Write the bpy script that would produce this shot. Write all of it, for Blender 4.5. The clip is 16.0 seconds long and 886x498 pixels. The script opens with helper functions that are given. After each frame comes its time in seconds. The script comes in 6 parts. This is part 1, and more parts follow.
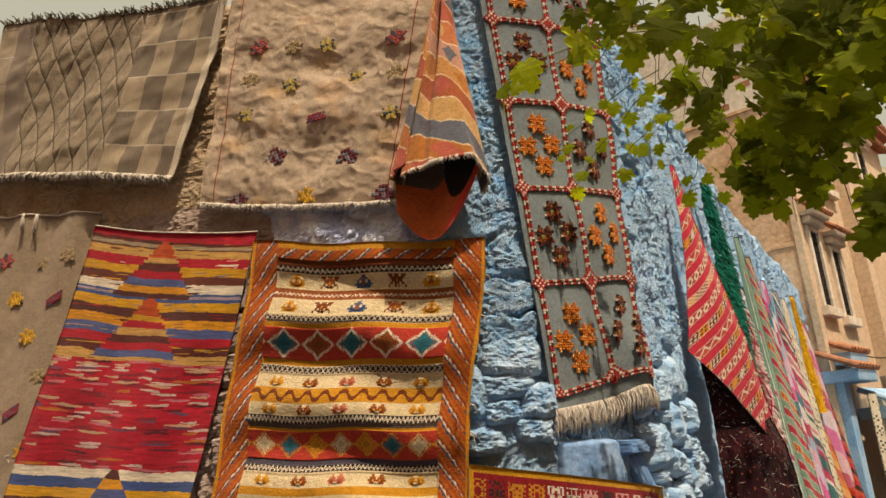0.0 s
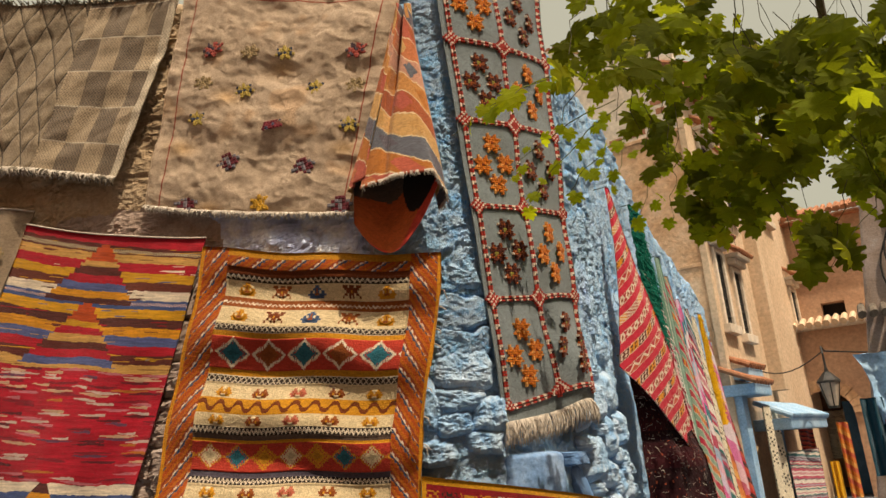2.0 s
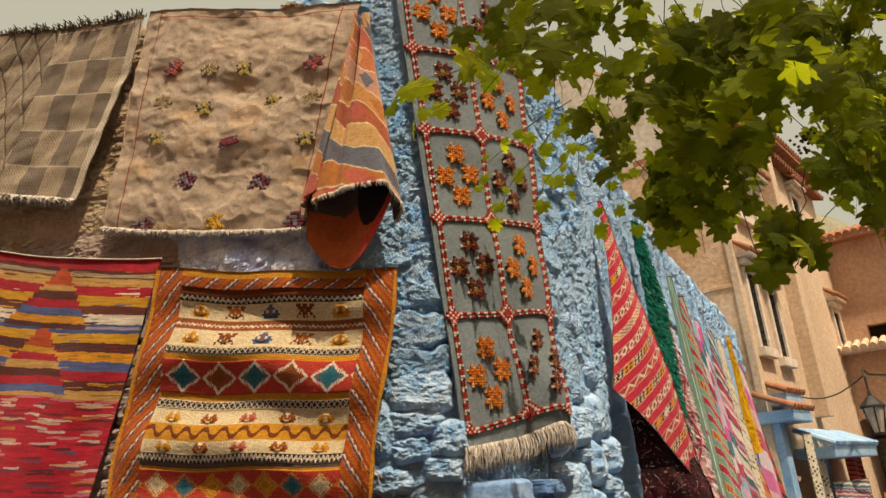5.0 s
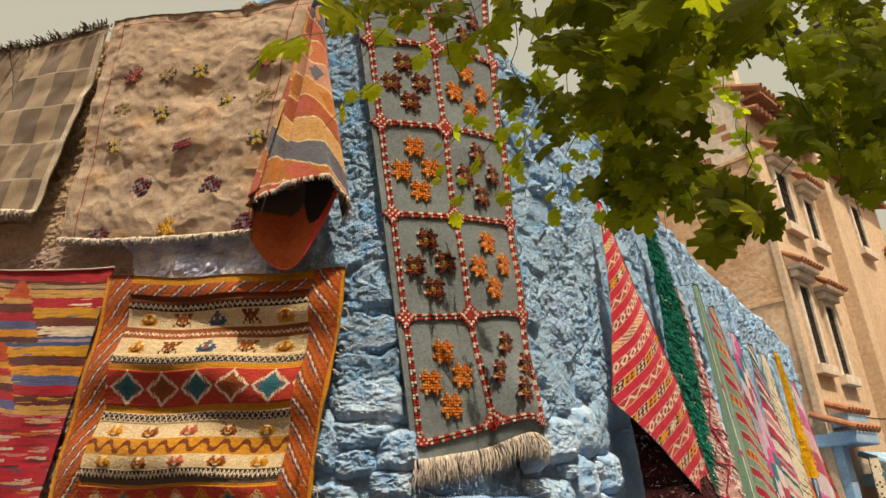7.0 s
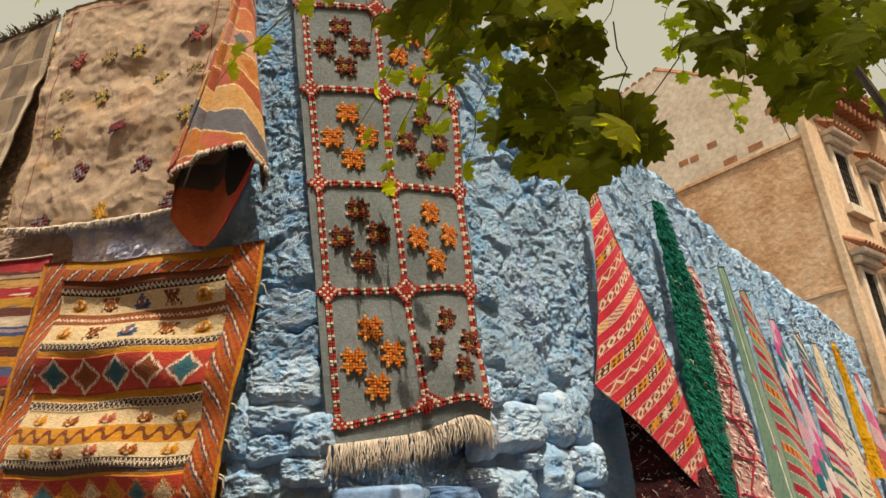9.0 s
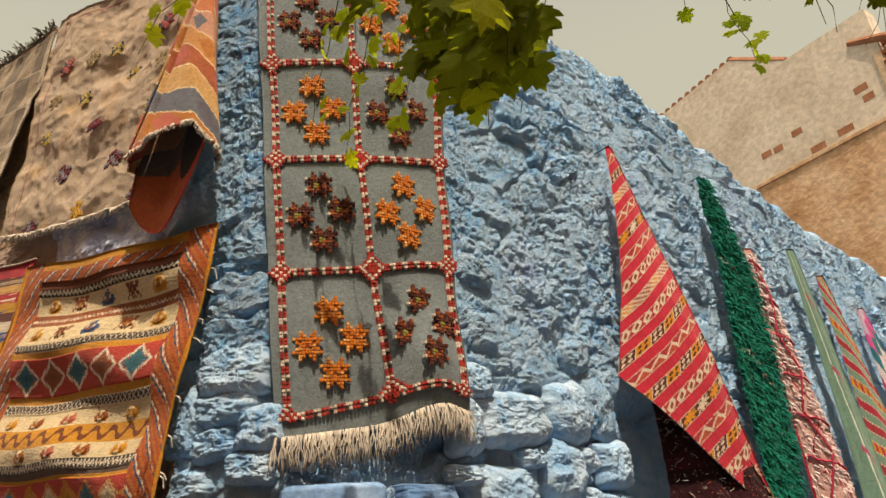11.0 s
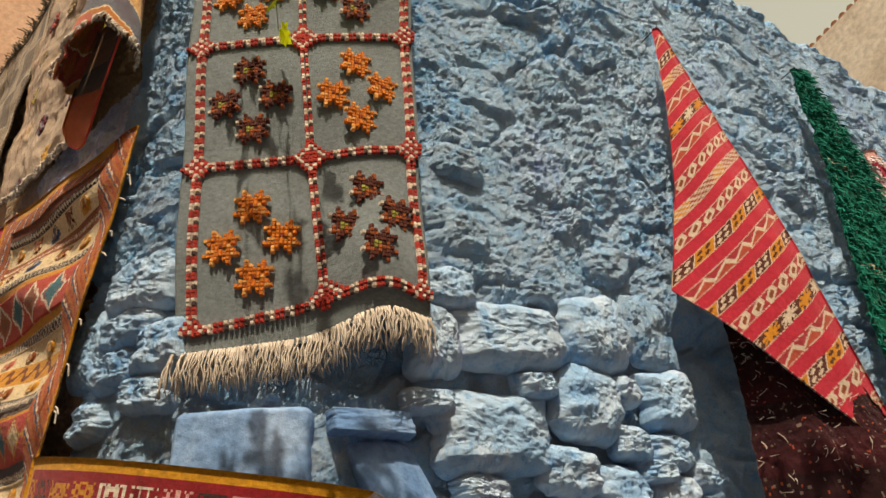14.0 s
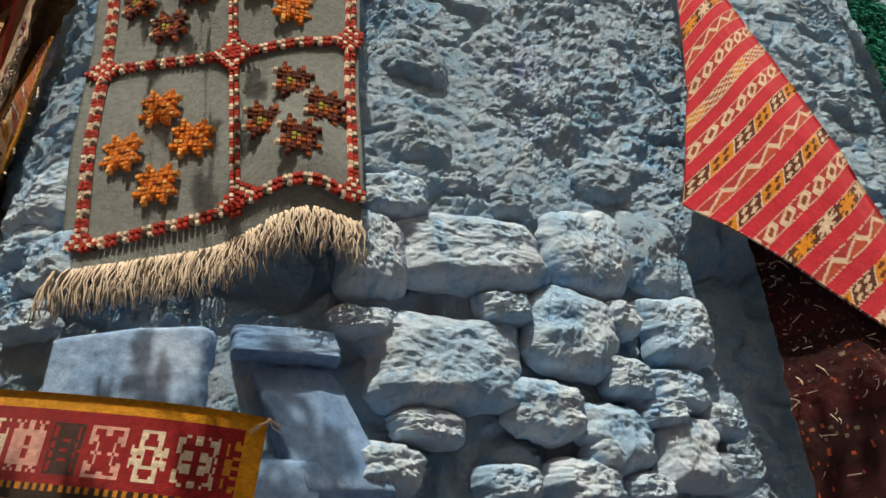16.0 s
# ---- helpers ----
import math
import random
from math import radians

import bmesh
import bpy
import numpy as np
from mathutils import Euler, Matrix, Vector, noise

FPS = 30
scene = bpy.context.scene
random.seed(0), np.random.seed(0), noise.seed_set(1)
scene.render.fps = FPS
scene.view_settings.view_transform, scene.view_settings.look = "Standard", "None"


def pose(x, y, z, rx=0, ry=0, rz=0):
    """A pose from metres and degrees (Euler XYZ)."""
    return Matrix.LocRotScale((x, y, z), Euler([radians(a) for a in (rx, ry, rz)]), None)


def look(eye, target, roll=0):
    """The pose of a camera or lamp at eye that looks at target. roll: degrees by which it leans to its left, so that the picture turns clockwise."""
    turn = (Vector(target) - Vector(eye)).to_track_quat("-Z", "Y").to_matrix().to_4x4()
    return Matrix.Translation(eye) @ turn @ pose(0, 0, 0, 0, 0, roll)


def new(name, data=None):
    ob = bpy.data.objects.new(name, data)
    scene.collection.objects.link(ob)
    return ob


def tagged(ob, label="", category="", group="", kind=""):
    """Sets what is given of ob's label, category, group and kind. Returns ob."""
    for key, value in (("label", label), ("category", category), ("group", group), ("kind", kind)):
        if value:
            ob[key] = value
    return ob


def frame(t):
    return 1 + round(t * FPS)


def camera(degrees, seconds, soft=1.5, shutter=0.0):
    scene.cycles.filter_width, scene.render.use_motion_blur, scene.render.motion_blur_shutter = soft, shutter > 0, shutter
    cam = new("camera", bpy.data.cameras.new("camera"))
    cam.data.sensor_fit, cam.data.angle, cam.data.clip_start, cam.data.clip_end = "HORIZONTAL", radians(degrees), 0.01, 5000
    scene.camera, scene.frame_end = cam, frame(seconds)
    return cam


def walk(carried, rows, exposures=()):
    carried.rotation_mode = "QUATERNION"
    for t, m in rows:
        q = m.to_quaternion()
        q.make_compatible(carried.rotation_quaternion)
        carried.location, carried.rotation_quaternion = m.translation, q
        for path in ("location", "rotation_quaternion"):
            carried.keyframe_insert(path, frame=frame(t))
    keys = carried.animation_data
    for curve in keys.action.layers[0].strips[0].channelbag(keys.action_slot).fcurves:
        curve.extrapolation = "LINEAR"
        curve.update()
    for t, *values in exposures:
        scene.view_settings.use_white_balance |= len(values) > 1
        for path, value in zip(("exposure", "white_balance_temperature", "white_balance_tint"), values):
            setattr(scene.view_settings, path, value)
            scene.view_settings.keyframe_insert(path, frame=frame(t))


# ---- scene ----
cam = camera(63.8, 16.0)
METRES, EYE, TILT, LEAN, TURN = 4.4, 1.6, 16.3, 3.9, 0.0
ROWS = [
    (0.0, 0.0, 0.0, 0.0, 0.0, 0.0, 0.0),
    (0.5, -0.0166, -0.0018, 0.0017, -2.12, 0.21, -0.64),
    (1.0, -0.0318, -0.0051, 0.0039, -4.15, 0.33, -1.19),
    (1.5, -0.0482, -0.0075, 0.0066, -6.02, 0.49, -1.74),
    (2.0, -0.054, -0.0102, 0.0062, -7.05, 0.8, -1.97),
    (2.5, -0.05, -0.0099, 0.0053, -7.32, 1.15, -1.98),
    (3.0, -0.0387, -0.0066, 0.0047, -7.33, 1.51, -1.93),
    (3.5, -0.0208, -0.0017, 0.0038, -6.87, 1.88, -1.78),
    (4.0, -0.0007, 0.005, 0.0007, -6.04, 2.21, -1.53),
    (6.5, 0.142, 0.07, -0.0322, 0.25, 4.98, 0.26),
    (7.0, 0.1726, 0.0866, -0.0411, 1.23, 5.46, 0.5),
    (7.5, 0.2109, 0.105, -0.0521, 2.28, 5.77, 0.83),
    (8.0, 0.2489, 0.1247, -0.0618, 3.64, 5.97, 1.23),
    (8.5, 0.2801, 0.1436, -0.072, 5.18, 6.16, 1.63),
    (9.0, 0.3142, 0.1668, -0.0809, 7.05, 6.36, 2.11),
    (11.5, 0.4348, 0.2995, -0.1447, 17.41, 9.45, 4.93),
    (12.0, 0.4494, 0.3319, -0.1609, 19.92, 9.91, 5.54),
    (12.5, 0.4618, 0.3664, -0.1747, 21.98, 10.24, 6.07),
    (13.0, 0.4739, 0.4043, -0.1897, 23.89, 10.58, 6.54),
    (13.5, 0.4842, 0.4357, -0.207, 25.5, 10.92, 6.93),
    (14.0, 0.4942, 0.4695, -0.227, 27.15, 11.28, 7.34),
    (14.5, 0.503, 0.4999, -0.2427, 28.71, 11.61, 7.72),
    (15.0, 0.5072, 0.5336, -0.2594, 30.46, 11.99, 8.09),
    (15.5, 0.5074, 0.5634, -0.2729, 31.79, 12.11, 8.35),
    (16.0, 0.5072, 0.5903, -0.2834, 32.67, 12.16, 8.53),
]
walk(cam, [(t, pose(0, 0, EYE, TILT, LEAN, TURN) @ pose(METRES * x, METRES * y, METRES * z, 90 + pitch, roll, yaw)) for t, x, y, z, yaw, pitch, roll in ROWS],
     exposures=[(0.0, 0.12), (4.0, 0.12), (9.0, 0.26), (16.0, 0.24)])
# exposure and white balance ride with the camera's own picture
# ---- world, sun ----
world = bpy.data.worlds.new("sky")
scene.world = world
world.use_nodes = True
wn, wl = world.node_tree.nodes, world.node_tree.links
sky = wn.new("ShaderNodeTexSky")
sky.sky_type = "NISHITA"
sky.sun_disc = False
SUN_ELEV, SUN_AZ = radians(63), math.atan2(0.45, -0.89)   # azimuth from +y towards +x
sky.sun_elevation, sky.sun_rotation = SUN_ELEV, SUN_AZ
sky.dust_density, sky.air_density, sky.ozone_density = 8.0, 1.0, 0.3
haze = wn.new("ShaderNodeMixRGB")
haze.blend_type = "MIX"
# the dust haze is thick low in the sky and thins out overhead
sky_dir, sky_axes, haze_fade = wn.new("ShaderNodeTexCoord"), wn.new("ShaderNodeSeparateXYZ"), wn.new("ShaderNodeMapRange")
wl.new(sky_dir.outputs["Generated"], sky_axes.inputs[0])
wl.new(sky_axes.outputs["Z"], haze_fade.inputs["Value"])
for key, value in (("From Min", 0.62), ("From Max", 1.0), ("To Min", 0.80), ("To Max", 0.35)):
    haze_fade.inputs[key].default_value = value
wl.new(haze_fade.outputs[0], haze.inputs["Fac"])
haze.inputs["Color2"].default_value = (3.75, 3.42, 2.30, 1)
wl.new(sky.outputs[0], haze.inputs["Color1"])
wl.new(haze.outputs[0], wn["Background"].inputs["Color"])
wn["Background"].inputs["Strength"].default_value = 0.15
sun = new("sun", bpy.data.lights.new("sun", "SUN"))
sun.data.energy, sun.data.angle, sun.data.color = 4.5, radians(0.6), (1.0, 0.83, 0.615)
sun.matrix_world = look((0, 0, 20), Vector((0, 0, 20)) - Vector((math.cos(SUN_ELEV) * math.sin(SUN_AZ), math.cos(SUN_ELEV) * math.cos(SUN_AZ), math.sin(SUN_ELEV))))


# ---- materials ----
def nodes_of(name, rough=0.9, spec=0.2):
    m = bpy.data.materials.new(name)
    m.use_nodes = True
    nt = m.node_tree
    b = nt.nodes["Principled BSDF"]
    b.inputs["Roughness"].default_value = rough
    b.inputs["Specular IOR Level"].default_value = spec
    return m, nt, b


def tex(nt, scale, detail=4.0, rough=0.6, kind="ShaderNodeTexNoise", coord="Object", stretch=None):
    c = nt.nodes.new("ShaderNodeTexCoord")
    n = nt.nodes.new(kind)
    n.inputs["Scale"].default_value = scale
    if kind == "ShaderNodeTexNoise":
        n.inputs["Detail"].default_value = detail
        n.inputs["Roughness"].default_value = rough
    out = c.outputs[coord]
    if stretch:
        mp = nt.nodes.new("ShaderNodeMapping")
        mp.inputs["Scale"].default_value = stretch
        nt.links.new(out, mp.inputs["Vector"])
        out = mp.outputs[0]
    nt.links.new(out, n.inputs["Vector"])
    return n.outputs[0]


def ramp(nt, fac, stops):
    r = nt.nodes.new("ShaderNodeValToRGB")
    el = r.color_ramp.elements
    while len(el) < len(stops):
        el.new(0.5)
    for e, (p, c) in zip(el, stops):
        e.position, e.color = p, (*c, 1)
    nt.links.new(fac, r.inputs["Fac"])
    return r.outputs["Color"]


def mix(nt, a, b, fac=0.5, mode="MIX"):
    m = nt.nodes.new("ShaderNodeMixRGB")
    m.blend_type = mode
    for key, v in (("Fac", fac), ("Color1", a), ("Color2", b)):
        if hasattr(v, "is_linked"):
            nt.links.new(v, m.inputs[key])
        elif isinstance(v, (int, float)):
            m.inputs[key].default_value = v
        else:
            m.inputs[key].default_value = (*v, 1)
    return m.outputs[0]


def bump(nt, b, height, strength=0.5, dist=0.01):
    n = nt.nodes.new("ShaderNodeBump")
    n.inputs["Strength"].default_value = strength
    n.inputs["Distance"].default_value = dist
    nt.links.new(height, n.inputs["Height"])
    nt.links.new(n.outputs[0], b.inputs["Normal"])


def plain(name, stops, scale=6.0, fine=60.0, rough=0.9, bump_dist=0.004, spec=0.2):
    """A surface whose colour wanders between the stops at two scales, with fine relief."""
    m, nt, b = nodes_of(name, rough, spec)
    big = ramp(nt, tex(nt, scale, 6), stops)
    small = ramp(nt, tex(nt, fine, 3), [(0.25, (0.72, 0.72, 0.72)), (0.75, (1.15, 1.15, 1.15))])
    nt.links.new(mix(nt, big, small, 1.0, "MULTIPLY"), b.inputs["Base Color"])
    bump(nt, b, tex(nt, fine, 4), 0.6, bump_dist)
    return m


def dyed(name, weave=260.0, rough=0.95, fuzz=0.0, back=None):
    """Woven wool: the dye of each knot comes from the mesh, the material gives yarn grain and relief."""
    m, nt, b = nodes_of(name, rough, 0.1)
    a = nt.nodes.new("ShaderNodeVertexColor")
    a.layer_name = "dye"
    grain = ramp(nt, tex(nt, weave, 2, 0.7, stretch=(1, 1, 2.5)), [(0.2, (0.62, 0.6, 0.57)), (0.8, (1.18, 1.18, 1.2))])
    worn = ramp(nt, tex(nt, 7.0, 5), [(0.2, (0.82, 0.8, 0.78)), (0.8, (1.1, 1.1, 1.1))])
    nubs = ramp(nt, tex(nt, 70.0, 4, 0.75, stretch=(1, 1, 1.6)), [(0.3, (0.70, 0.68, 0.66)), (0.5, (1, 1, 1)), (0.72, (1.16, 1.15, 1.13))])
    c = mix(nt, mix(nt, a.outputs[0], grain, 0.8, "MULTIPLY"), worn, 0.8, "MULTIPLY")
    c = mix(nt, c, nubs, 0.85, "MULTIPLY")
    nt.links.new(c, b.inputs["Base Color"])
    b.inputs["Sheen Weight"].default_value = 0.15
    bump(nt, b, mix(nt, tex(nt, weave, 3, 0.8, stretch=(1, 1, 2.5)), tex(nt, 70.0, 4, 0.75, stretch=(1, 1, 1.6)), 0.5), 0.9, 0.006)
    return m


def paint_wall(name):
    """Limewash in several blues over rough render, bare pale grit where it has rubbed off."""
    m, nt, b = nodes_of(name, 0.95, 0.1)
    base = ramp(nt, tex(nt, 1.6, 8, 0.65), [(0.3, (0.14, 0.43, 0.88)), (0.45, (0.26, 0.57, 0.95)), (0.57, (0.41, 0.68, 0.97)), (0.72, (0.33, 0.49, 0.93))])
    stain = ramp(nt, tex(nt, 14.0, 6, 0.7), [(0.3, (0.5, 0.76, 0.98)), (0.45, (1, 1, 1)), (0.6, (1.12, 1.08, 1.03)), (0.75, (0.86, 0.82, 0.98))])
    rub = ramp(nt, tex(nt, 11.0, 12, 0.82), [(0.40, (0, 0, 0)), (0.56, (0.92, 0.92, 0.92))])
    c = mix(nt, base, stain, 0.9, "MULTIPLY")
    c = mix(nt, c, (0.54, 0.70, 0.89), rub)
    pits = ramp(nt, tex(nt, 120.0, 6, 0.8), [(0.34, (0.45, 0.6, 0.82)), (0.46, (1, 1, 1)), (0.62, (1.06, 1.04, 1.0))])
    c = mix(nt, c, pits, 0.85, "MULTIPLY")
    nt.links.new(c, b.inputs["Base Color"])
    bump(nt, b, mix(nt, tex(nt, 38.0, 8, 0.8), tex(nt, 130.0, 8, 0.85), 0.6), 1.0, 0.034)
    return m


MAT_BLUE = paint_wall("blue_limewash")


def stone_wash(name):
    """Chalky pale blue limewash, thicker and paler than on the render, lilac and teal in patches."""
    m, nt, b = nodes_of(name, 0.95, 0.1)
    base = ramp(nt, tex(nt, 4.5, 7, 0.6), [(0.30, (0.23, 0.42, 0.68)), (0.45, (0.36, 0.54, 0.76)), (0.58, (0.50, 0.63, 0.78)), (0.74, (0.41, 0.50, 0.74))])
    drip = ramp(nt, tex(nt, 20.0, 8, 0.75, stretch=(1, 1, 0.45)), [(0.34, (0.35, 0.62, 0.86)), (0.47, (1, 1, 1)), (0.66, (1.08, 1.06, 1.02))])
    c = mix(nt, base, drip, 0.8, "MULTIPLY")
    pits = ramp(nt, tex(nt, 90.0, 6, 0.8), [(0.33, (0.55, 0.68, 0.85)), (0.45, (1, 1, 1)), (0.62, (1.05, 1.04, 1.0))])
    nt.links.new(mix(nt, c, pits, 0.8, "MULTIPLY"), b.inputs["Base Color"])
    bump(nt, b, mix(nt, tex(nt, 26.0, 8, 0.7), tex(nt, 110.0, 8, 0.8), 0.5), 0.9, 0.018)
    return m


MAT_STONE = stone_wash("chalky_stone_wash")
MAT_SLAB = plain("lilac_blue_plaster", [(0.32, (0.13, 0.25, 0.48)), (0.5, (0.19, 0.32, 0.55)), (0.7, (0.32, 0.45, 0.66))], 6.0, 45.0, bump_dist=0.006)
MAT_EARTH = plain("earth_render", [(0.3, (0.34, 0.24, 0.14)), (0.55, (0.48, 0.36, 0.23)), (0.75, (0.56, 0.46, 0.33))], 3.0, 40.0, bump_dist=0.02)
MAT_LILAC = plain("lilac_wash", [(0.35, (0.42, 0.47, 0.70)), (0.47, (0.58, 0.64, 0.82)), (0.57, (0.82, 0.85, 0.90)), (0.8, (0.46, 0.50, 0.72))], 5.0, 50.0, bump_dist=0.01)
MAT_MAUVE = plain("mauve_render", [(0.35, (0.30, 0.22, 0.17)), (0.6, (0.42, 0.33, 0.28)), (0.75, (0.5, 0.46, 0.44))], 3.0, 50.0, bump_dist=0.008)
MAT_WOOL = dyed("woven_wool")
MAT_PILE = dyed("knotted_pile", 160.0)
MAT_FRINGE = plain("cream_fringe", [(0.3, (0.42, 0.36, 0.30)), (0.7, (0.66, 0.59, 0.50))], 20.0, 300.0, bump_dist=0.001)
MAT_OCHRE = plain("ochre_brickwork", [(0.28, (0.46, 0.25, 0.12)), (0.45, (0.60, 0.37, 0.21)), (0.58, (0.68, 0.45, 0.28)), (0.75, (0.74, 0.55, 0.38))], 1.6, 9.0, bump_dist=0.03)
MAT_CREAM = plain("cream_plaster", [(0.3, (0.60, 0.43, 0.28)), (0.6, (0.68, 0.51, 0.35)), (0.8, (0.72, 0.57, 0.42))], 0.8, 12.0, bump_dist=0.01)
MAT_WHITE = plain("white_plaster", [(0.3, (0.50, 0.40, 0.30)), (0.45, (0.66, 0.55, 0.43)), (0.6, (0.74, 0.64, 0.52)), (0.75, (0.62, 0.54, 0.45))], 0.7, 9.0, bump_dist=0.01)
MAT_TAN = plain("tan_plaster", [(0.3, (0.46, 0.27, 0.17)), (0.7, (0.58, 0.37, 0.24))], 0.9, 12.0, bump_dist=0.01)
MAT_TILE = plain("terracotta", [(0.3, (0.30, 0.12, 0.06)), (0.7, (0.46, 0.22, 0.12))], 6.0, 40.0)
MAT_SKYBLUE = plain("sky_blue_paint", [(0.3, (0.22, 0.40, 0.62)), (0.7, (0.42, 0.58, 0.74))], 2.0, 30.0)
MAT_DEEPBLUE = plain("deep_blue_surface", [(0.3, (0.03, 0.09, 0.19)), (0.7, (0.07, 0.16, 0.29))], 2.0, 30.0)
MAT_DARK = plain("dark_void", [(0.3, (0.02, 0.017, 0.015)), (0.7, (0.05, 0.04, 0.035))], 3.0, 30.0)
MAT_IRON = plain("black_iron", [(0.3, (0.02, 0.02, 0.02)), (0.7, (0.06, 0.055, 0.05))], 8.0, 60.0, rough=0.5)
MAT_BARK = plain("grey_bark", [(0.3, (0.10, 0.08, 0.06)), (0.7, (0.24, 0.20, 0.16))], 14.0, 80.0, bump_dist=0.01)
MAT_GROUND = plain("cobbled_ground", [(0.3, (0.10, 0.12, 0.16)), (0.7, (0.17, 0.18, 0.21))], 2.0, 20.0, bump_dist=0.02)
MAT_HILL = plain("scrub_hill", [(0.3, (0.18, 0.17, 0.10)), (0.7, (0.30, 0.26, 0.17))], 0.05, 0.6, bump_dist=0.3)


def leaf_material(name, stops):
    m, nt, b = nodes_of(name, 0.85, 0.06)
    info = nt.nodes.new("ShaderNodeObjectInfo")
    geo = nt.nodes.new("ShaderNodeNewGeometry")
    add = nt.nodes.new("ShaderNodeMath")
    add.operation = "ADD"
    nt.links.new(info.outputs["Random"], add.inputs[0])
    nt.links.new(geo.outputs["Random Per Island"], add.inputs[1])
    fr = nt.nodes.new("ShaderNodeMath")
    fr.operation = "FRACT"
    nt.links.new(add.outputs[0], fr.inputs[0])
    col = mix(nt, ramp(nt, fr.outputs[0], stops), ramp(nt, tex(nt, 30.0, 4), [(0.3, (0.75, 0.75, 0.7)), (0.7, (1.15, 1.15, 1.1))]), 1.0, "MULTIPLY")
    nt.links.new(col, b.inputs["Base Color"])
    tr = nt.nodes.new("ShaderNodeBsdfTranslucent")
    nt.links.new(mix(nt, col, (3.4, 3.25, 0.6), 1.0, "MULTIPLY"), tr.inputs["Color"])
    sh = nt.nodes.new("ShaderNodeMixShader")
    sh.inputs[0].default_value = 0.6
    nt.links.new(b.outputs[0], sh.inputs[1])
    nt.links.new(tr.outputs[0], sh.inputs[2])
    nt.links.new(sh.outputs[0], nt.nodes["Material Output"].inputs["Surface"])
    bump(nt, b, tex(nt, 60.0, 3), 0.4, 0.002)
    return m


MAT_LEAF = leaf_material("vine_leaf", [(0.0, (0.054, 0.064, 0.011)), (0.45, (0.082, 0.096, 0.014)), (0.74, (0.125, 0.148, 0.017)), (0.93, (0.175, 0.205, 0.02)), (1.0, (0.19, 0.17, 0.03))])
MAT_YOUNG = leaf_material("young_vine_leaf", [(0.0, (0.14, 0.18, 0.018)), (0.5, (0.19, 0.23, 0.02)), (1.0, (0.23, 0.27, 0.022))])


# ---- building blocks ----
def finish(bm, name, mat, parent=None, label="", smooth=False):
    me = bpy.data.meshes.new(name)
    bm.to_mesh(me)
    bm.free()
    if smooth:
        me.shade_smooth()
    me.materials.append(mat)
    ob = new(name, me)
    if parent:
        ob.parent = parent
    if label:
        ob["label"] = label
    return ob


def part(name, bm, mat, parent, label="", smooth=False):
    return finish(bm, name, mat, parent, label, smooth)


def empty(name, label, category, group="", kind="", at=(0, 0, 0)):
    ob = new(name)
    ob.empty_display_size = 0.1
    return tagged(ob, label, category, group, kind)


def box(bm, m, sx, sy, sz, bevel=0.0):
    """A block sx by sy by sz, standing on the origin of m, its edges eased."""
    r = bmesh.ops.create_cube(bm, size=1, matrix=m @ Matrix.Translation((0, 0, sz / 2)) @ Matrix.Diagonal((sx, sy, sz, 1)))
    if bevel:
        es = {e for v in r["verts"] for e in v.link_edges}
        bmesh.ops.bevel(bm, geom=list(es), offset=bevel, segments=2, affect="EDGES", profile=0.6)


def tube(bm, pts, r0, r1=None, seg=6):
    """A tapered round bar along points."""
    r1 = r0 if r1 is None else r1
    pts = [Vector(p) for p in pts]
    rings = []
    for i, p in enumerate(pts):
        d = (pts[min(i + 1, len(pts) - 1)] - pts[max(i - 1, 0)]).normalized()
        a = d.orthogonal().normalized() if abs(d.z) > 0.9 else d.cross(Vector((0, 0, 1))).normalized()
        b = d.cross(a)
        r = r0 + (r1 - r0) * i / max(1, len(pts) - 1)
        rings.append([bm.verts.new(p + (a * math.cos(k * 2 * math.pi / seg) + b * math.sin(k * 2 * math.pi / seg)) * r) for k in range(seg)])
    for q, w in zip(rings, rings[1:]):
        for k in range(seg):
            bm.faces.new((q[k], q[(k + 1) % seg], w[(k + 1) % seg], w[k]))
    bm.faces.new(rings[0][::-1])
    bm.faces.new(rings[-1])


# the carpet wall in plan: a straight flank, a rounded corner, a second straight flank
A0 = Vector((0.172, 3.675))
DA, DB = Vector((0.956, -0.292)).normalized(), Vector((0.540, 0.842)).normalized()
NA = Vector((DA.y, -DA.x))
TURN_ANGLE = math.acos(DA.dot(DB))
RAD = 0.6 / math.tan(TURN_ANGLE / 2)
ARC = RAD * TURN_ANGLE
CEN = A0 - NA * RAD


def wall_xy(s, w):
    """Plan places, as arrays, at the distance s along the wall's face and w out of it."""
    s, w = np.broadcast_arrays(np.asarray(s, float), np.asarray(w, float))
    a = np.clip(s, 0, ARC) / RAD
    nx, ny = NA.x * np.cos(a) - NA.y * np.sin(a), NA.x * np.sin(a) + NA.y * np.cos(a)
    x = CEN.x + nx * (RAD + w) + DA.x * np.minimum(s, 0) + DB.x * np.maximum(s - ARC, 0)
    y = CEN.y + ny * (RAD + w) + DA.y * np.minimum(s, 0) + DB.y * np.maximum(s - ARC, 0)
    return x, y


def wall_point(s, z, w=0.0):
    x, y = wall_xy(s, w)
    return Vector((float(x), float(y), z))


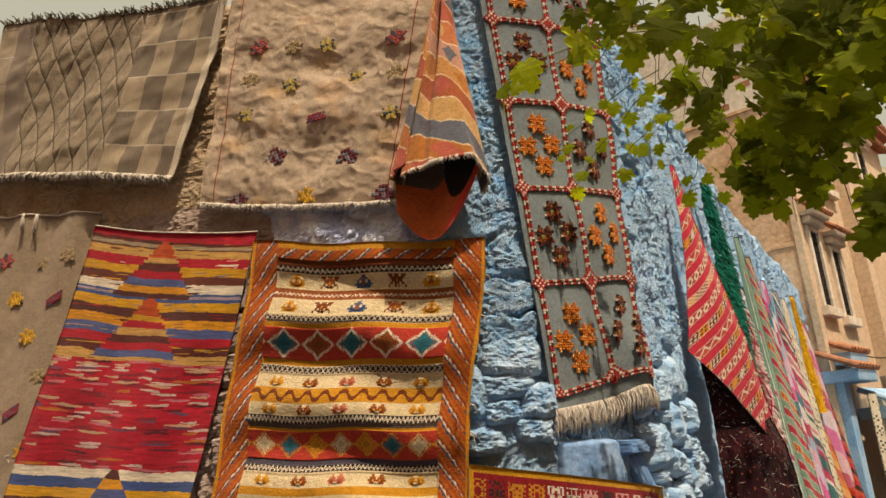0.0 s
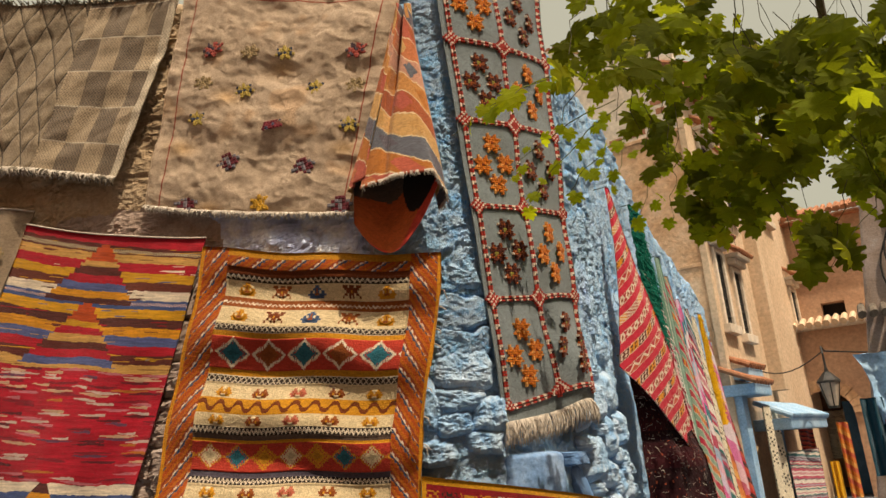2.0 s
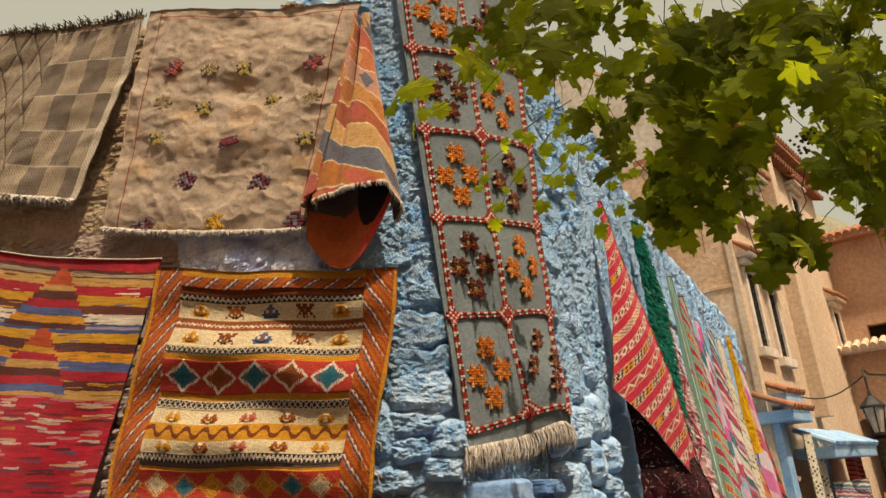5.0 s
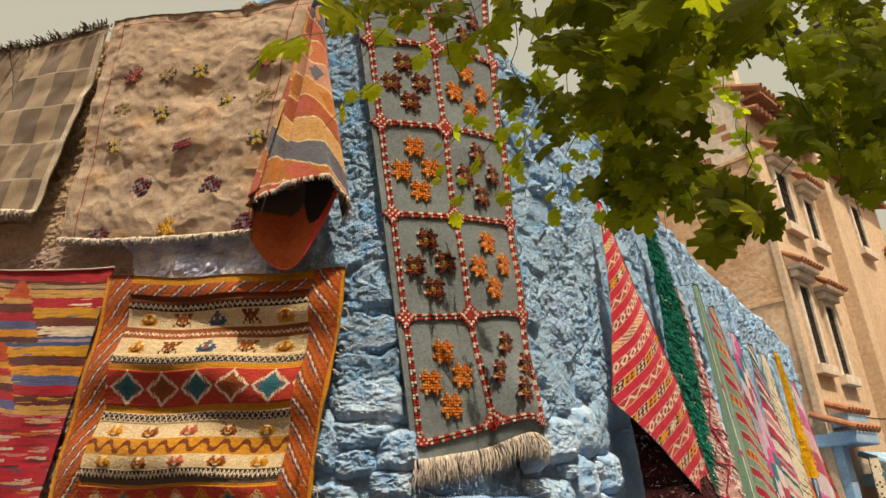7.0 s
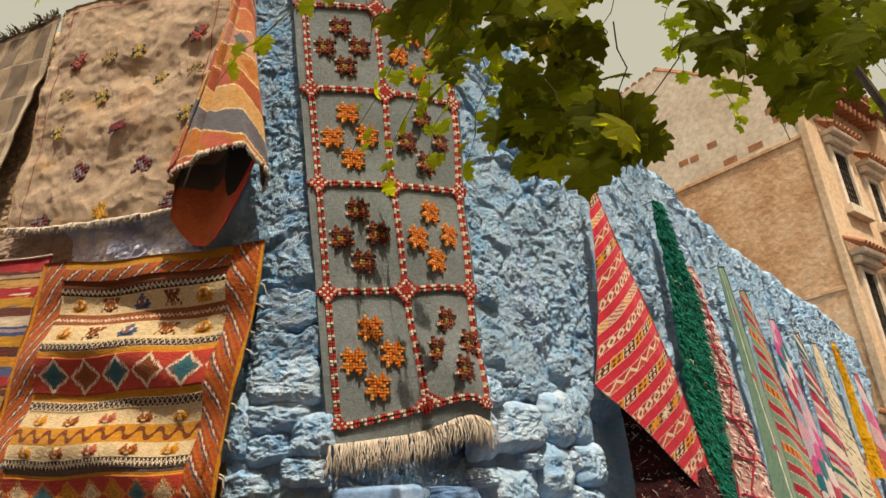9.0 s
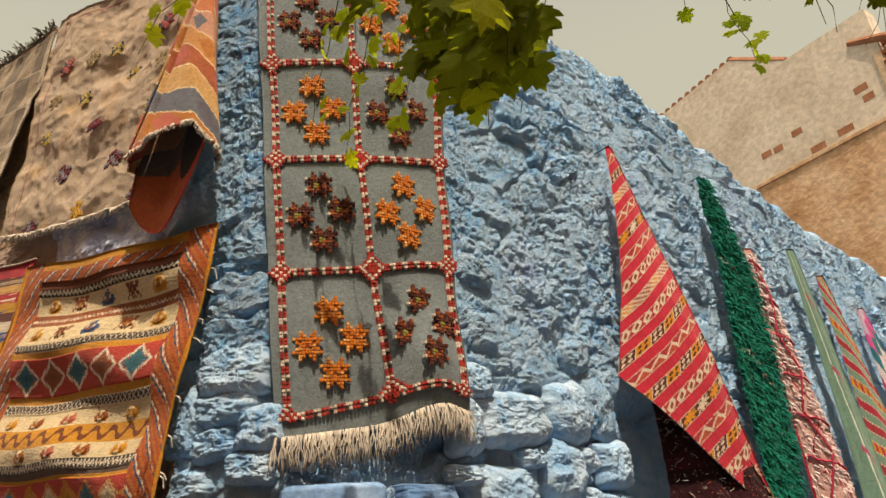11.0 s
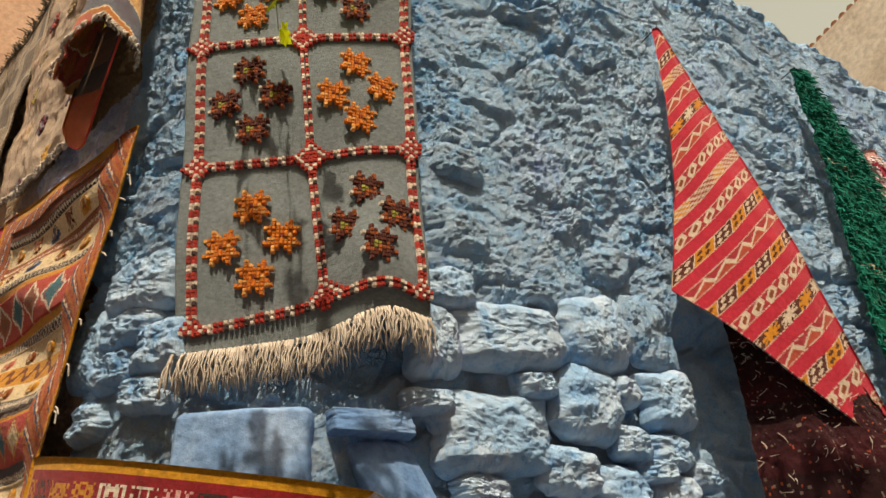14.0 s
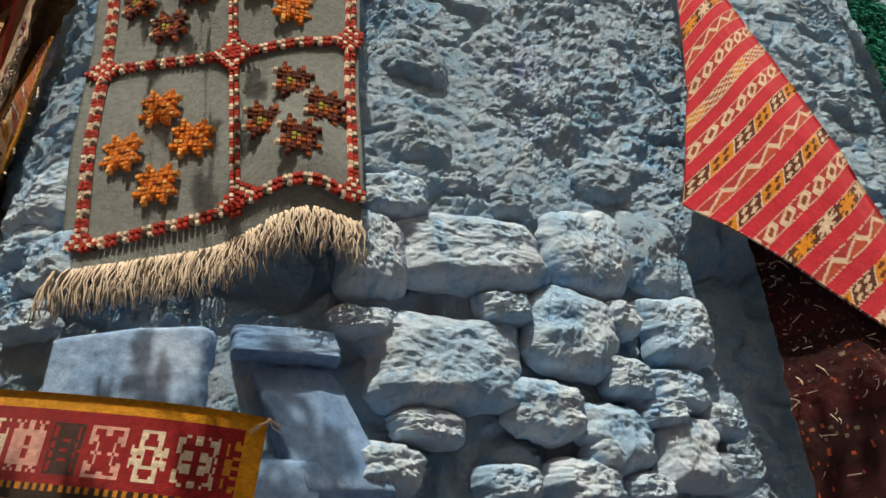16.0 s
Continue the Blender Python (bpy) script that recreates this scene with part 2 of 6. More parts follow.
def sheet(name, P, mat, parent=None, dye=None, label="", smooth=True, thick=0.0):
    """A mesh from a grid of places P[row, column, 3]; dye[row, column, 3] colours its cells."""
    nv, nu = P.shape[:2]
    idx = np.arange(nv * nu).reshape(nv, nu)
    f = np.stack([idx[:-1, :-1], idx[:-1, 1:], idx[1:, 1:], idx[1:, :-1]], -1).reshape(-1, 4)
    me = bpy.data.meshes.new(name)
    me.from_pydata(P.reshape(-1, 3).tolist(), [], f.tolist())
    if dye is not None:
        at = me.color_attributes.new("dye", "FLOAT_COLOR", "CORNER")
        c = np.ones((len(f), 4, 4), np.float32)
        c[:, :, :3] = dye.reshape(-1, 1, 3)
        at.data.foreach_set("color", c.ravel())
    me.materials.append(mat)
    if smooth:
        me.shade_smooth()
    ob = new(name, me)
    if parent:
        ob.parent = parent
    if label:
        ob["label"] = label
    if thick:
        md = ob.modifiers.new("thickness", "SOLIDIFY")
        md.thickness, md.offset, md.use_rim_only = thick, -1, True
    return ob


def fbm(x, y, z=0.0, octaves=4, gain=0.5, seed=0):
    """Smooth value noise for arrays, summed over octaves."""
    x, y = np.broadcast_arrays(np.asarray(x, float), np.asarray(y, float))
    out, amp, tot = np.zeros_like(x), 1.0, 0.0
    for o in range(octaves):
        k = 2.0 ** o
        X, Y = x * k + 17.3 * o + seed * 7.7, y * k + 9.1 * o + seed * 3.3
        xi, yi = np.floor(X), np.floor(Y)
        fx, fy = X - xi, Y - yi
        fx, fy = fx * fx * (3 - 2 * fx), fy * fy * (3 - 2 * fy)

        def h(i, j):
            q = np.sin(i * 127.1 + j * 311.7 + seed * 74.7) * 43758.5453
            return q - np.floor(q)
        n = (h(xi, yi) * (1 - fx) + h(xi + 1, yi) * fx) * (1 - fy) + (h(xi, yi + 1) * (1 - fx) + h(xi + 1, yi + 1) * fx) * fy
        out, tot, amp = out + n * amp, tot + amp, amp * gain
    return out / tot


def quad(u, v, tl, tr, br, bl):
    """Blend four corners (s, z) over u to the right and v down."""
    s = (tl[0] * (1 - u) + tr[0] * u) * (1 - v) + (bl[0] * (1 - u) + br[0] * u) * v
    z = (tl[1] * (1 - u) + tr[1] * u) * (1 - v) + (bl[1] * (1 - u) + br[1] * u) * v
    return s, z


def place(s, z, w):
    x, y = wall_xy(s, w)
    return np.stack(np.broadcast_arrays(x, y, z), -1)


def hexc(h):
    """A dye given as it looks, turned to linear light."""
    v = [int(h[i:i + 2], 16) / 255 for i in (0, 2, 4)]
    return np.array([c / 12.92 if c <= 0.04045 else ((c + 0.055) / 1.055) ** 2.4 for c in v])
# ---- setting: ground, carpet wall, unseen walls that close the lane ----
gx, gy = np.meshgrid(np.concatenate([[-2500, -400], np.linspace(-40, 60, 90), [400, 2500]]), np.concatenate([[-2500, -400], np.linspace(-40, 60, 90), [400, 2500]]))
ground = sheet("ground", np.stack([gx, gy, (fbm(gx * 0.9, gy * 0.9) - 0.6) * 0.06 - 0.02], -1), MAT_GROUND)
tagged(ground, "grey trodden stone ground of a lane", "ground", kind="structure")


def wall_top(s):
    return np.interp(s, [-8, -3.2, -1.8, -0.4, 1.7, 2.8, 3.4, 4.2, 5.6, 8, 12], [4.95, 4.85, 4.70, 4.52, 4.52, 4.62, 4.52, 4.40, 4.27, 4.22, 4.24])


def cells(x, y, seed=0.0):
    """Distances to the nearest and second nearest of scattered points, and the nearest one's own number."""
    xi, yi = np.floor(x), np.floor(y)
    d1, d2, cid = np.full(x.shape, 9.0), np.full(x.shape, 9.0), np.zeros(x.shape)
    for i in (-1, 0, 1):
        for j in (-1, 0, 1):
            cx, cy = xi + i, yi + j
            h1 = np.sin(cx * 127.1 + cy * 311.7 + seed) * 43758.5453
            h2 = np.sin(cx * 269.5 + cy * 183.3 + seed) * 28001.8384
            h1, h2 = h1 - np.floor(h1), h2 - np.floor(h2)
            d = np.hypot(cx + 0.1 + 0.8 * h1 - x, cy + 0.1 + 0.8 * h2 - y)
            near = d < d1
            d2 = np.where(near, d1, np.minimum(d2, d))
            cid = np.where(near, h1, cid)
            d1 = np.where(near, d, d1)
    return d1, d2, cid


def rubble(s, z):
    """How far the rendered rubble stands out of the wall's mean face."""
    ws, wz = s + (fbm(s * 6, z * 6, seed=3) - 0.5) * 0.22, z + (fbm(s * 6, z * 6, seed=5) - 0.5) * 0.18
    d1, d2, cid = cells(ws * 3.1, wz * 4.4, 1.0)
    edge = np.clip((d2 - d1) / 0.22, 0, 1)
    edge = edge * edge * (3 - 2 * edge)
    patch = np.clip((fbm(s * 1.3, z * 1.5, seed=21) - 0.38) * 4, 0.15, 1)
    tilt = (wz * 4.4 - np.floor(wz * 4.4) - 0.5) * (cid - 0.3) * 0.03
    stones = edge * (0.012 + 0.04 * cid + tilt) * patch
    crust = np.abs(fbm(ws * 5 + wz * 2, wz * 8 - ws * 2, octaves=6, gain=0.62, seed=19) * 2 - 1)
    rough = np.clip((fbm(s * 3.1 + 7, z * 3.1, octaves=3, seed=29) - 0.36) * 3.5, 0.2, 1)
    e1, e2, eid = cells(ws * 17 + 5, wz * 20, 7.0)
    crumbs = np.clip((e2 - e1) / 0.5, 0, 1) * np.clip(eid - 0.35, 0, 1) * 0.02 * rough
    grit = (fbm(s * 46, z * 50, octaves=3, gain=0.7, seed=11) - 0.5) * 0.026 * (0.4 + 0.6 * rough)
    swell = (fbm(s * 1.7, z * 1.9, octaves=2, seed=45) - 0.5) * 0.06
    return stones - crust * 0.045 * (0.5 + 0.5 * rough) + crumbs + grit + swell + 0.02


s_line = np.concatenate([np.linspace(-8, -3.3, 30)[:-1], np.linspace(-3.3, -0.25, 170)[:-1], np.linspace(-0.25, 3.2, 460)[:-1], np.linspace(3.2, 6, 130)[:-1], np.linspace(6, 12, 130)])
z_line = np.concatenate([np.linspace(0, 1.0, 14)[:-1], np.linspace(1.0, 2.7, 200)[:-1], np.linspace(2.7, 4.6, 190)])
S, Z0 = np.meshgrid(s_line, z_line)
TOP = wall_top(S) + (fbm(S * 6, S * 0 + 3.0, octaves=4) - 0.5) * 0.16
Zw = Z0 / 4.6 * TOP
Wd = rubble(S, Zw)
round_off = np.clip((TOP - Zw) / 0.10, 0, 1)
Wd = Wd - (1 - np.sqrt(round_off * (2 - round_off))) * 0.12
low_zone = np.clip((S - 1.0) / 0.15, 0, 1) * np.clip((2.45 - S) / 0.15, 0, 1) * np.clip((2.15 - Zw) / 0.12, 0, 1)
# the 0.11 hollow past s 2.32 is added to deepen shade under the striped rug
base_w = 0.03 * np.exp(-((S + 0.05) / 0.15) ** 2) - 0.11 * np.clip((S - 2.32) / 0.06, 0, 1) * np.clip((2.75 - S) / 0.1, 0, 1) * np.clip((2.15 - Zw) / 0.12, 0, 1) + 0.03 * np.exp(-((S - 0.24) / 0.13) ** 2) - 0.045 - 0.025 * np.clip((1.3 - S) / 0.3, 0, 1) + 0.045 * np.clip((-0.15 - S) / 0.2, 0, 1) - 0.04 * low_zone - 0.05 * np.clip((S - 0.42) / 0.12, 0, 1) * np.clip((1.16 - S) / 0.12, 0, 1) * np.clip((Zw - 1.6) / 0.15, 0, 1)
P = place(S, Zw, Wd + base_w)
cap = [place(s_line, TOP[0] + 0.02 + (fbm(s_line * 9, s_line * 0 + k) - 0.5) * 0.10, -0.15 - 0.11 * k) for k in range(1, 4)]
back = place(s_line, s_line * 0, -0.5)
P = np.concatenate([P, np.stack(cap), back[None]], 0)
carpet_wall = sheet("wall_carpets", P, MAT_BLUE, smooth=False)
for m in (MAT_EARTH, MAT_LILAC, MAT_MAUVE):
    carpet_wall.data.materials.append(m)
js, jz = S + (fbm(S * 4, Zw * 4, seed=31) - 0.5) * 0.3, Zw + (fbm(S * 4, Zw * 4, seed=33) - 0.5) * 0.2
zone = np.zeros(S.shape, int)
zone[(js < -0.15) & (jz > 3.05)] = 1
zone[(js < -0.12) & (jz <= 3.12) & (jz > 2.5)] = 2
zone[(js < -1.2) & (jz <= 3.2)] = 3
zone[(js < -0.1) & (jz <= 2.5)] = 3
zone[(js > -0.95) & (js < 0.2) & (jz > 4.46)] = 0
zi = zone[:-1, :-1]
tail = np.repeat(zone[-1:, :-1], 4, 0)
zi = np.concatenate([zi, tail], 0)
carpet_wall.data.polygons.foreach_set("material_index", zi.ravel().astype(np.int32))
tagged(carpet_wall, "rough rubble wall under flaking blue limewash", "wall", kind="structure")


def stone(s, z, w, h, seed, out=0.055, mat=None):
    """One field stone of the wall: a blunt, lumpy block that stands out of the render."""
    rnd = random.Random(seed)
    n = 84 if w * h > 0.05 else 52
    u, v = np.meshgrid(np.linspace(-1, 1, n + 4), np.linspace(-1, 1, n))
    ang = np.arctan2(v, u)
    sq = np.maximum(np.abs(u), np.abs(v))
    p = 4.2
    rr = sq / np.maximum((np.abs(np.cos(ang)) ** p + np.abs(np.sin(ang)) ** p) ** (1 / p), 1e-6)
    lump = 1 + (fbm(np.cos(ang) * 1.6 + seed, np.sin(ang) * 1.6 + seed, octaves=3) - 0.5) * 0.5
    U, V = np.cos(ang) * rr * lump, np.sin(ang) * rr * lump
    dome = np.clip((1 - sq ** 3.4) * 1.15, 0, 1) ** 0.62
    slope = rnd.uniform(-0.25, 0.25) * U + rnd.uniform(0.1, 0.4) * V
    rough = (fbm(U * 3 + seed, V * 3, octaves=5, gain=0.62, seed=seed % 13) - 0.5)
    facet = (np.floor(fbm(U * 1.3 + seed, V * 2.0, octaves=3, gain=0.6, seed=seed % 7) * 6) / 6 - 0.5) * 0.010 * dome
    wd = out * dome * (1 + slope) + rough * 0.027 * (0.4 + dome) + (fbm(U * w * 60 + seed, V * h * 60, octaves=3, gain=0.7, seed=3) - 0.5) * 0.008 - np.abs(fbm(U * w * 14 + seed, V * h * 14, octaves=3, seed=8) * 2 - 1) * 0.007 + facet - 0.025 * (1 - dome) - 0.01
    tilt = rnd.uniform(-0.12, 0.12)
    a, b = U * w / 2, V * h / 2
    ob = sheet("stone", place(s + a - b * tilt, z - b - a * tilt, wd), mat or MAT_STONE, carpet_wall)
    return ob


STONES = [(1.50, 1.915, .47, .23), (1.19, 1.87, .18, .25), (1.89, 1.98, .28, .29), (1.39, 1.58, .43, .25), (1.79, 1.70, .30, .26), (1.57, 1.75, .16, .09), (1.25, 2.045, .21, .16), (1.36, 2.29, .19, .18),
          (1.34, 2.59, .21, .16), (2.18, 1.75, .27, .22), (1.95, 1.58, .16, .12), (2.13, 1.56, .19, .13), (1.67, 1.47, .23, .16), (1.88, 1.41, .22, .18), (2.12, 1.38, .2, .2), (1.77, 1.29, .22, .13)]
STONES2 = [(2.05, 1.49, .16, .09), (1.96, 1.28, .16, .09), (2.27, 1.33, .14, .11), (1.34, 1.41, .19, .09), (1.55, 1.28, .18, .1), (1.97, 1.77, .1, .11), (1.64, 2.11, .13, .09), (2.14, 2.02, .23, .28), (1.17, 1.66, .17, .08), (1.23, 1.31, .17, .11),
           (2.01, 2.28, .22, .17), (2.27, 1.48, .14, .1), (0.20, 2.075, .32, .22), (0.17, 1.92, .27, .13), (0.33, 1.84, .19, .16), (0.15, 1.80, .19, .12), (-0.03, 1.90, .24, .28), (0.30, 1.70, .2, .12), (0.04, 1.66, .22, .13), (0.14, 2.31, .22, .14), (0.26, 2.57, .18, .12)]
for i, (s, z, w, h) in enumerate(STONES + STONES2):
    proud = 0.058 if w * h > 0.05 else 0.056
    high = z > 2.1 or (s > 2.1 and z > 1.9)
    stone(s, z, w * 1.06, h * 1.07, 40 + i, 0.022 if high else proud if s > 1.0 else 0.042, MAT_BLUE if high else MAT_STONE)


def slab(s0, s1, z0, z1, w_top, w_bottom, seed, grade=0.0):
    """A smoothly plastered block: flat face, softly rounded arrises, leaning by grade."""
    u, v = np.meshgrid(np.linspace(-1, 1, 60), np.linspace(-1, 1, 46))
    arris = np.clip((1 - np.abs(u)) / 0.18, 0, 1) * np.clip((1 - np.abs(v)) / 0.22, 0, 1)
    arris = np.sqrt(np.clip(arris * (2 - arris), 0, 1))
    edge = (fbm(u * 2 + seed, v * 2, octaves=3, seed=seed) - 0.5)
    s = (s0 + s1) / 2 + u * (s1 - s0) / 2 * (1 + 0.06 * edge) + grade * (v + 1) / 2
    z = (z0 + z1) / 2 - v * (z1 - z0) / 2 * (1 + 0.08 * edge)
    w = (w_top + (w_bottom - w_top) * (v + 1) / 2) * arris - 0.12 * (1 - arris) + edge * 0.012
    return sheet("stone", place(s, z, w), MAT_SLAB, carpet_wall, label="smoothly plastered lilac-blue block")


slab(0.40, 0.82, 1.36, 1.64, 0.004, 0.012, 91)
slab(0.84, 1.11, 1.545, 1.625, 0.02, 0.03, 92, 0.01)
slab(0.87, 1.10, 1.22, 1.56, -0.03, 0.05, 93, 0.16)
slab(0.90, 1.07, 1.10, 1.33, 0.03, 0.06, 94)



def flat_wall(name, x0, y0, x1, y1, h, mat, label, t=0.4, z0=-0.1):
    """A straight wall with thickness, its face on the line from (x0, y0) to (x1, y1)."""
    d = Vector((x1 - x0, y1 - y0, 0))
    n = Vector((d.y, -d.x, 0)).normalized()
    d2 = d.normalized()
    m = Matrix(((d2.x, n.x, 0, x0), (d2.y, n.y, 0, y0), (0, 0, 1, z0), (0, 0, 0, 1)))
    bm = bmesh.new()
    box(bm, m @ Matrix.Translation((d.length / 2, -t / 2, 0)), d.length, t, h, 0.02)
    return tagged(finish(bm, name, mat), label, "wall", kind="structure")


# unseen walls behind and beside the camera, added to block sky light
flat_wall("wall_lane_south", 12, -2.6, -9, -2.6, 8.5, MAT_TAN, "plain tan plastered wall, unseen, added to block sky light")
flat_wall("wall_lane_west", -8.5, -3, -8.5, 6.4, 8.0, MAT_TAN, "unseen tan plastered wall added to close the lane")
# ---- rugs on the straight flank ----
def tint(base, k, lo=0.75, hi=1.2):
    return base * (lo + (hi - lo) * k)[..., None]


def yarn_strands(bm, pts, normals, length, r, rnd, spread=0.02, curl=0.02, segs=4):
    """Loose yarn ends, each a thin tapering strand, hanging from the given places."""
    for p, n in zip(pts, normals):
        ln = length * rnd.uniform(0.7, 1.12)
        dx, dn = rnd.uniform(-spread, spread), rnd.uniform(0.0, curl)
        side = Vector((-n.y, n.x, 0))
        tube(bm, [p + Vector((0, 0, -ln * k / segs)) + side * (dx * (k / segs) ** 1.5 + 0.004 * math.sin(k * 2.1 + dx * 300)) + n * (dn * math.sin(k / segs * 2.4)) for k in range(segs + 1)], r, r * 0.5, 4)


def out_normal(s):
    a = min(max(s, 0), ARC) / RAD
    return Vector((NA.x * math.cos(a) - NA.y * math.sin(a), NA.x * math.sin(a) + NA.y * math.cos(a), 0))


def rug(name, label, tl, tr, br, bl, w, nu, nv, pattern, relief=None, mat=None, part_name="field", thick=0.008, bow=None):
    """A hung rug: corners in (s, z), w(u, v) its stand-off, pattern(u, v) the dye of its knots."""
    top = empty(name, label, "rug", "rugs on the wall")
    u, v = np.meshgrid(np.linspace(0, 1, nu + 1), np.linspace(0, 1, nv + 1))
    s, z = quad(u, v, tl, tr, br, bl)
    if bow is not None:
        ds, dz = bow(u, v)
        s, z = s + ds, z + dz
    uc, vc = np.meshgrid((np.arange(nu) + 0.5) / nu, (np.arange(nv) + 0.5) / nv)
    dye = pattern(uc, vc)
    ww = w(u, v)
    if relief is not None:
        ww = ww + relief(u, v)
    ob = sheet(part_name, place(s, z, ww), mat or MAT_WOOL, top, dye, thick=thick)

    def locate(pu, pv, lift=0.0):
        a, b = quad(np.array([pu]), np.array([pv]), tl, tr, br, bl)
        if bow is not None:
            ds, dz = bow(np.array([pu]), np.array([pv]))
            a, b = a + ds, b + dz
        q = place(a, b, w(np.array([pu]), np.array([pv])) + lift)[0]
        return Vector(q), out_normal(float(a[0]))
    return top, locate


def edge_fringe(top, locate, v, n, length, r, seed, u0=0.0, u1=1.0, mat=None, spread=0.015, curl=0.02, lift=0.004, name="fringe", label=""):
    rnd = random.Random(seed)
    bm = bmesh.new()
    pts, ns = [], []
    for i in range(n):
        p, nn = locate(u0 + (u1 - u0) * (i + rnd.random()) / n, v, lift + rnd.uniform(0, 0.006))
        pts.append(p)
        ns.append(nn)
    yarn_strands(bm, pts, ns, length, r, rnd, spread, curl)
    return part(name, bm, mat or MAT_FRINGE, top, label, True)


def choose(idx, palette):
    return np.stack(palette)[np.clip(idx, 0, len(palette) - 1)]


def hash1(i, seed=0.0):
    q = np.sin(i * 12.9898 + seed * 78.233) * 43758.5453
    return q - np.floor(q)


# the orange kilim with cream bands
OR, BR, CRM, RED, TEAL, MUS, INK, WHT, RST, BLU = (hexc(c) for c in ("b06014", "6e3614", "d0bd96", "b03a2a", "2a6675", "bf861c", "2b221b", "ded0b8", "8a4a1e", "43587a"))
OW, OH = 1.36, 1.75


FIGURES = [["....XXX....", "...XXOXX...", ".XX.XOX.XX.", "XXXXOOOXXXX", ".XXXXXXXXX."], ["XXX.XXX.XXX", ".XXXXXXXXX.", "..XXXOXXX..", ".XX.XXX.XX.", "X...X.X...X"], ["..XX...XX..", ".XXXX.XXXX.", "XXXOXXXOXXX", ".XXX...XXX."]]


def kilim(u, v):
    x, y = u * OW, v * OH
    out = np.broadcast_to(CRM, u.shape + (3,)).copy()
    xi = (u - 0.13) / 0.74
    period = 0.745

    def band(y0, y1):
        return (y >= y0) & (y < y1)

    def put(mask, colour):
        out[mask] = colour

    def chevrons(y0, y1, a, b, per=0.045):
        m = band(y0, y1)
        put(m, a)
        t = np.abs(((x / per) % 1) - 0.5) * 2
        put(m & (np.abs((y - y0) / (y1 - y0) - 0.12 - 0.55 * t) < 0.11), b)
        put(m & (np.abs((y - y0) / (y1 - y0) - 0.40 - 0.5 * t) < 0.07), b)

    def lozenges(y0, y1, a, b, per=0.035):
        m = band(y0, y1)
        put(m, a)
        t = np.abs(((x / per) % 1) - 0.5) * 2
        k = np.abs((y - y0) / (y1 - y0) - 0.5) * 2
        put(m & (np.abs(t - k) < 0.2), b * 0.9)
        put(m & (k > 0.88), b)

    def motifs(yc, colours, size=0.040):
        for i, c in enumerate(colours):
            cx = OW * (0.13 + 0.74 * (0.1 + 0.2 * i))
            rows = FIGURES[(i + int(yc * 100)) % 2 if yc < 0.5 else 2]
            gx = np.floor((x - cx) / (size * 0.24) + 5.5).astype(int)
            gy = np.floor((y - yc) / (size * 0.36) + len(rows) / 2).astype(int)
            for j, line in enumerate(rows):
                for q, ch in enumerate(line):
                    if ch != ".":
                        put((gx == q) & (gy == j), c if ch == "X" else (RST if i % 2 == 0 else MUS))

    def diamonds(y0, y1, colours, ground, n, rim):
        m = band(y0, y1)
        put(m, ground)
        yc, hh = (y0 + y1) / 2, (y1 - y0) / 2
        wpix = 0.74 * OW / n
        k = np.floor((x - 0.13 * OW) / wpix)
        cx = 0.13 * OW + (k + 0.5) * wpix
        st = np.round(np.abs(y - yc) / 0.010) * 0.010
        dd = np.abs(x - cx) / (wpix * 0.5) + st / hh
        teeth = ((np.round((x - cx) / 0.009) + np.round((y - yc) / 0.010)) % 2) == 0
        put(m & (dd < 1.0) & (dd > 0.7) & (teeth | (dd < 0.9)), rim)
        for i in range(n):
            put(m & (k == i) & ((dd < 0.62) | (teeth & (dd < 0.8))), colours[i % len(colours)])
            put(m & (k == i) & (dd < 0.30), colours[i % len(colours)] * 0.75)

    put(band(0, 0.04), MUS)
    put(band(0.13, 0.145), BR)
    chevrons(0.145, 0.178, INK, WHT * 0.85, 0.03)
    put(band(0.105, 0.132), BR)
    put(band(0.275, 0.335), RST)
    chevrons(0.295, 0.318, RST, WHT, 0.026)
    lozenges(0.436, 0.475, INK * 1.6, WHT * 0.85, 0.03)
    put(band(0.475, 0.505), MUS)
    diamonds(0.505, 0.675, [TEAL, RST, TEAL, RST, TEAL], RED, 5, WHT)
    put(band(0.675, 0.71), MUS)
    lozenges(0.71, 0.752, INK * 1.6, WHT * 0.85, 0.03)
    put(band(0.835, 0.915), MUS)
    m = band(0.835, 0.915)
    put(m & (np.abs((y - 0.875) - 0.022 * np.sign(np.sin(x * 62)) * np.abs(np.sin(x * 62)) ** 0.7) < 0.013), BR)
    chevrons(0.985, 1.025, INK, WHT, 0.022)
    put(band(1.025, 1.05), hexc("5a4a40"))
    put(band(1.05, 1.065), MUS)
    diamonds(1.065, 1.215, [CRM, TEAL, MUS, CRM, MUS, TEAL, CRM], RED, 7, MUS)
    put(band(1.215, 1.245), hexc("4a4450"))
    chevrons(1.245, 1.28, INK, WHT, 0.022)
    put(band(1.36, 1.40), MUS)
    diamonds(1.50, 1.66, [TEAL, RST, TEAL, RST, TEAL], RED, 5, WHT)
    motifs(0.225, [MUS, RST, BLU, BR, MUS])
    motifs(0.38, [MUS, BR, BLU, RST, MUS])
    motifs(0.80, [MUS, RST, hexc("b0604a"), RST, MUS], 0.034)
    motifs(0.95, [MUS, RST, hexc("b0604a"), RST, MUS], 0.034)
    motifs(1.32, [MUS, RST, hexc("b0604a"), RST, MUS], 0.034)
    # borders with slanting toothed stripes
    side = (u < 0.115) | (u > 0.885) | band(0.04, 0.105)
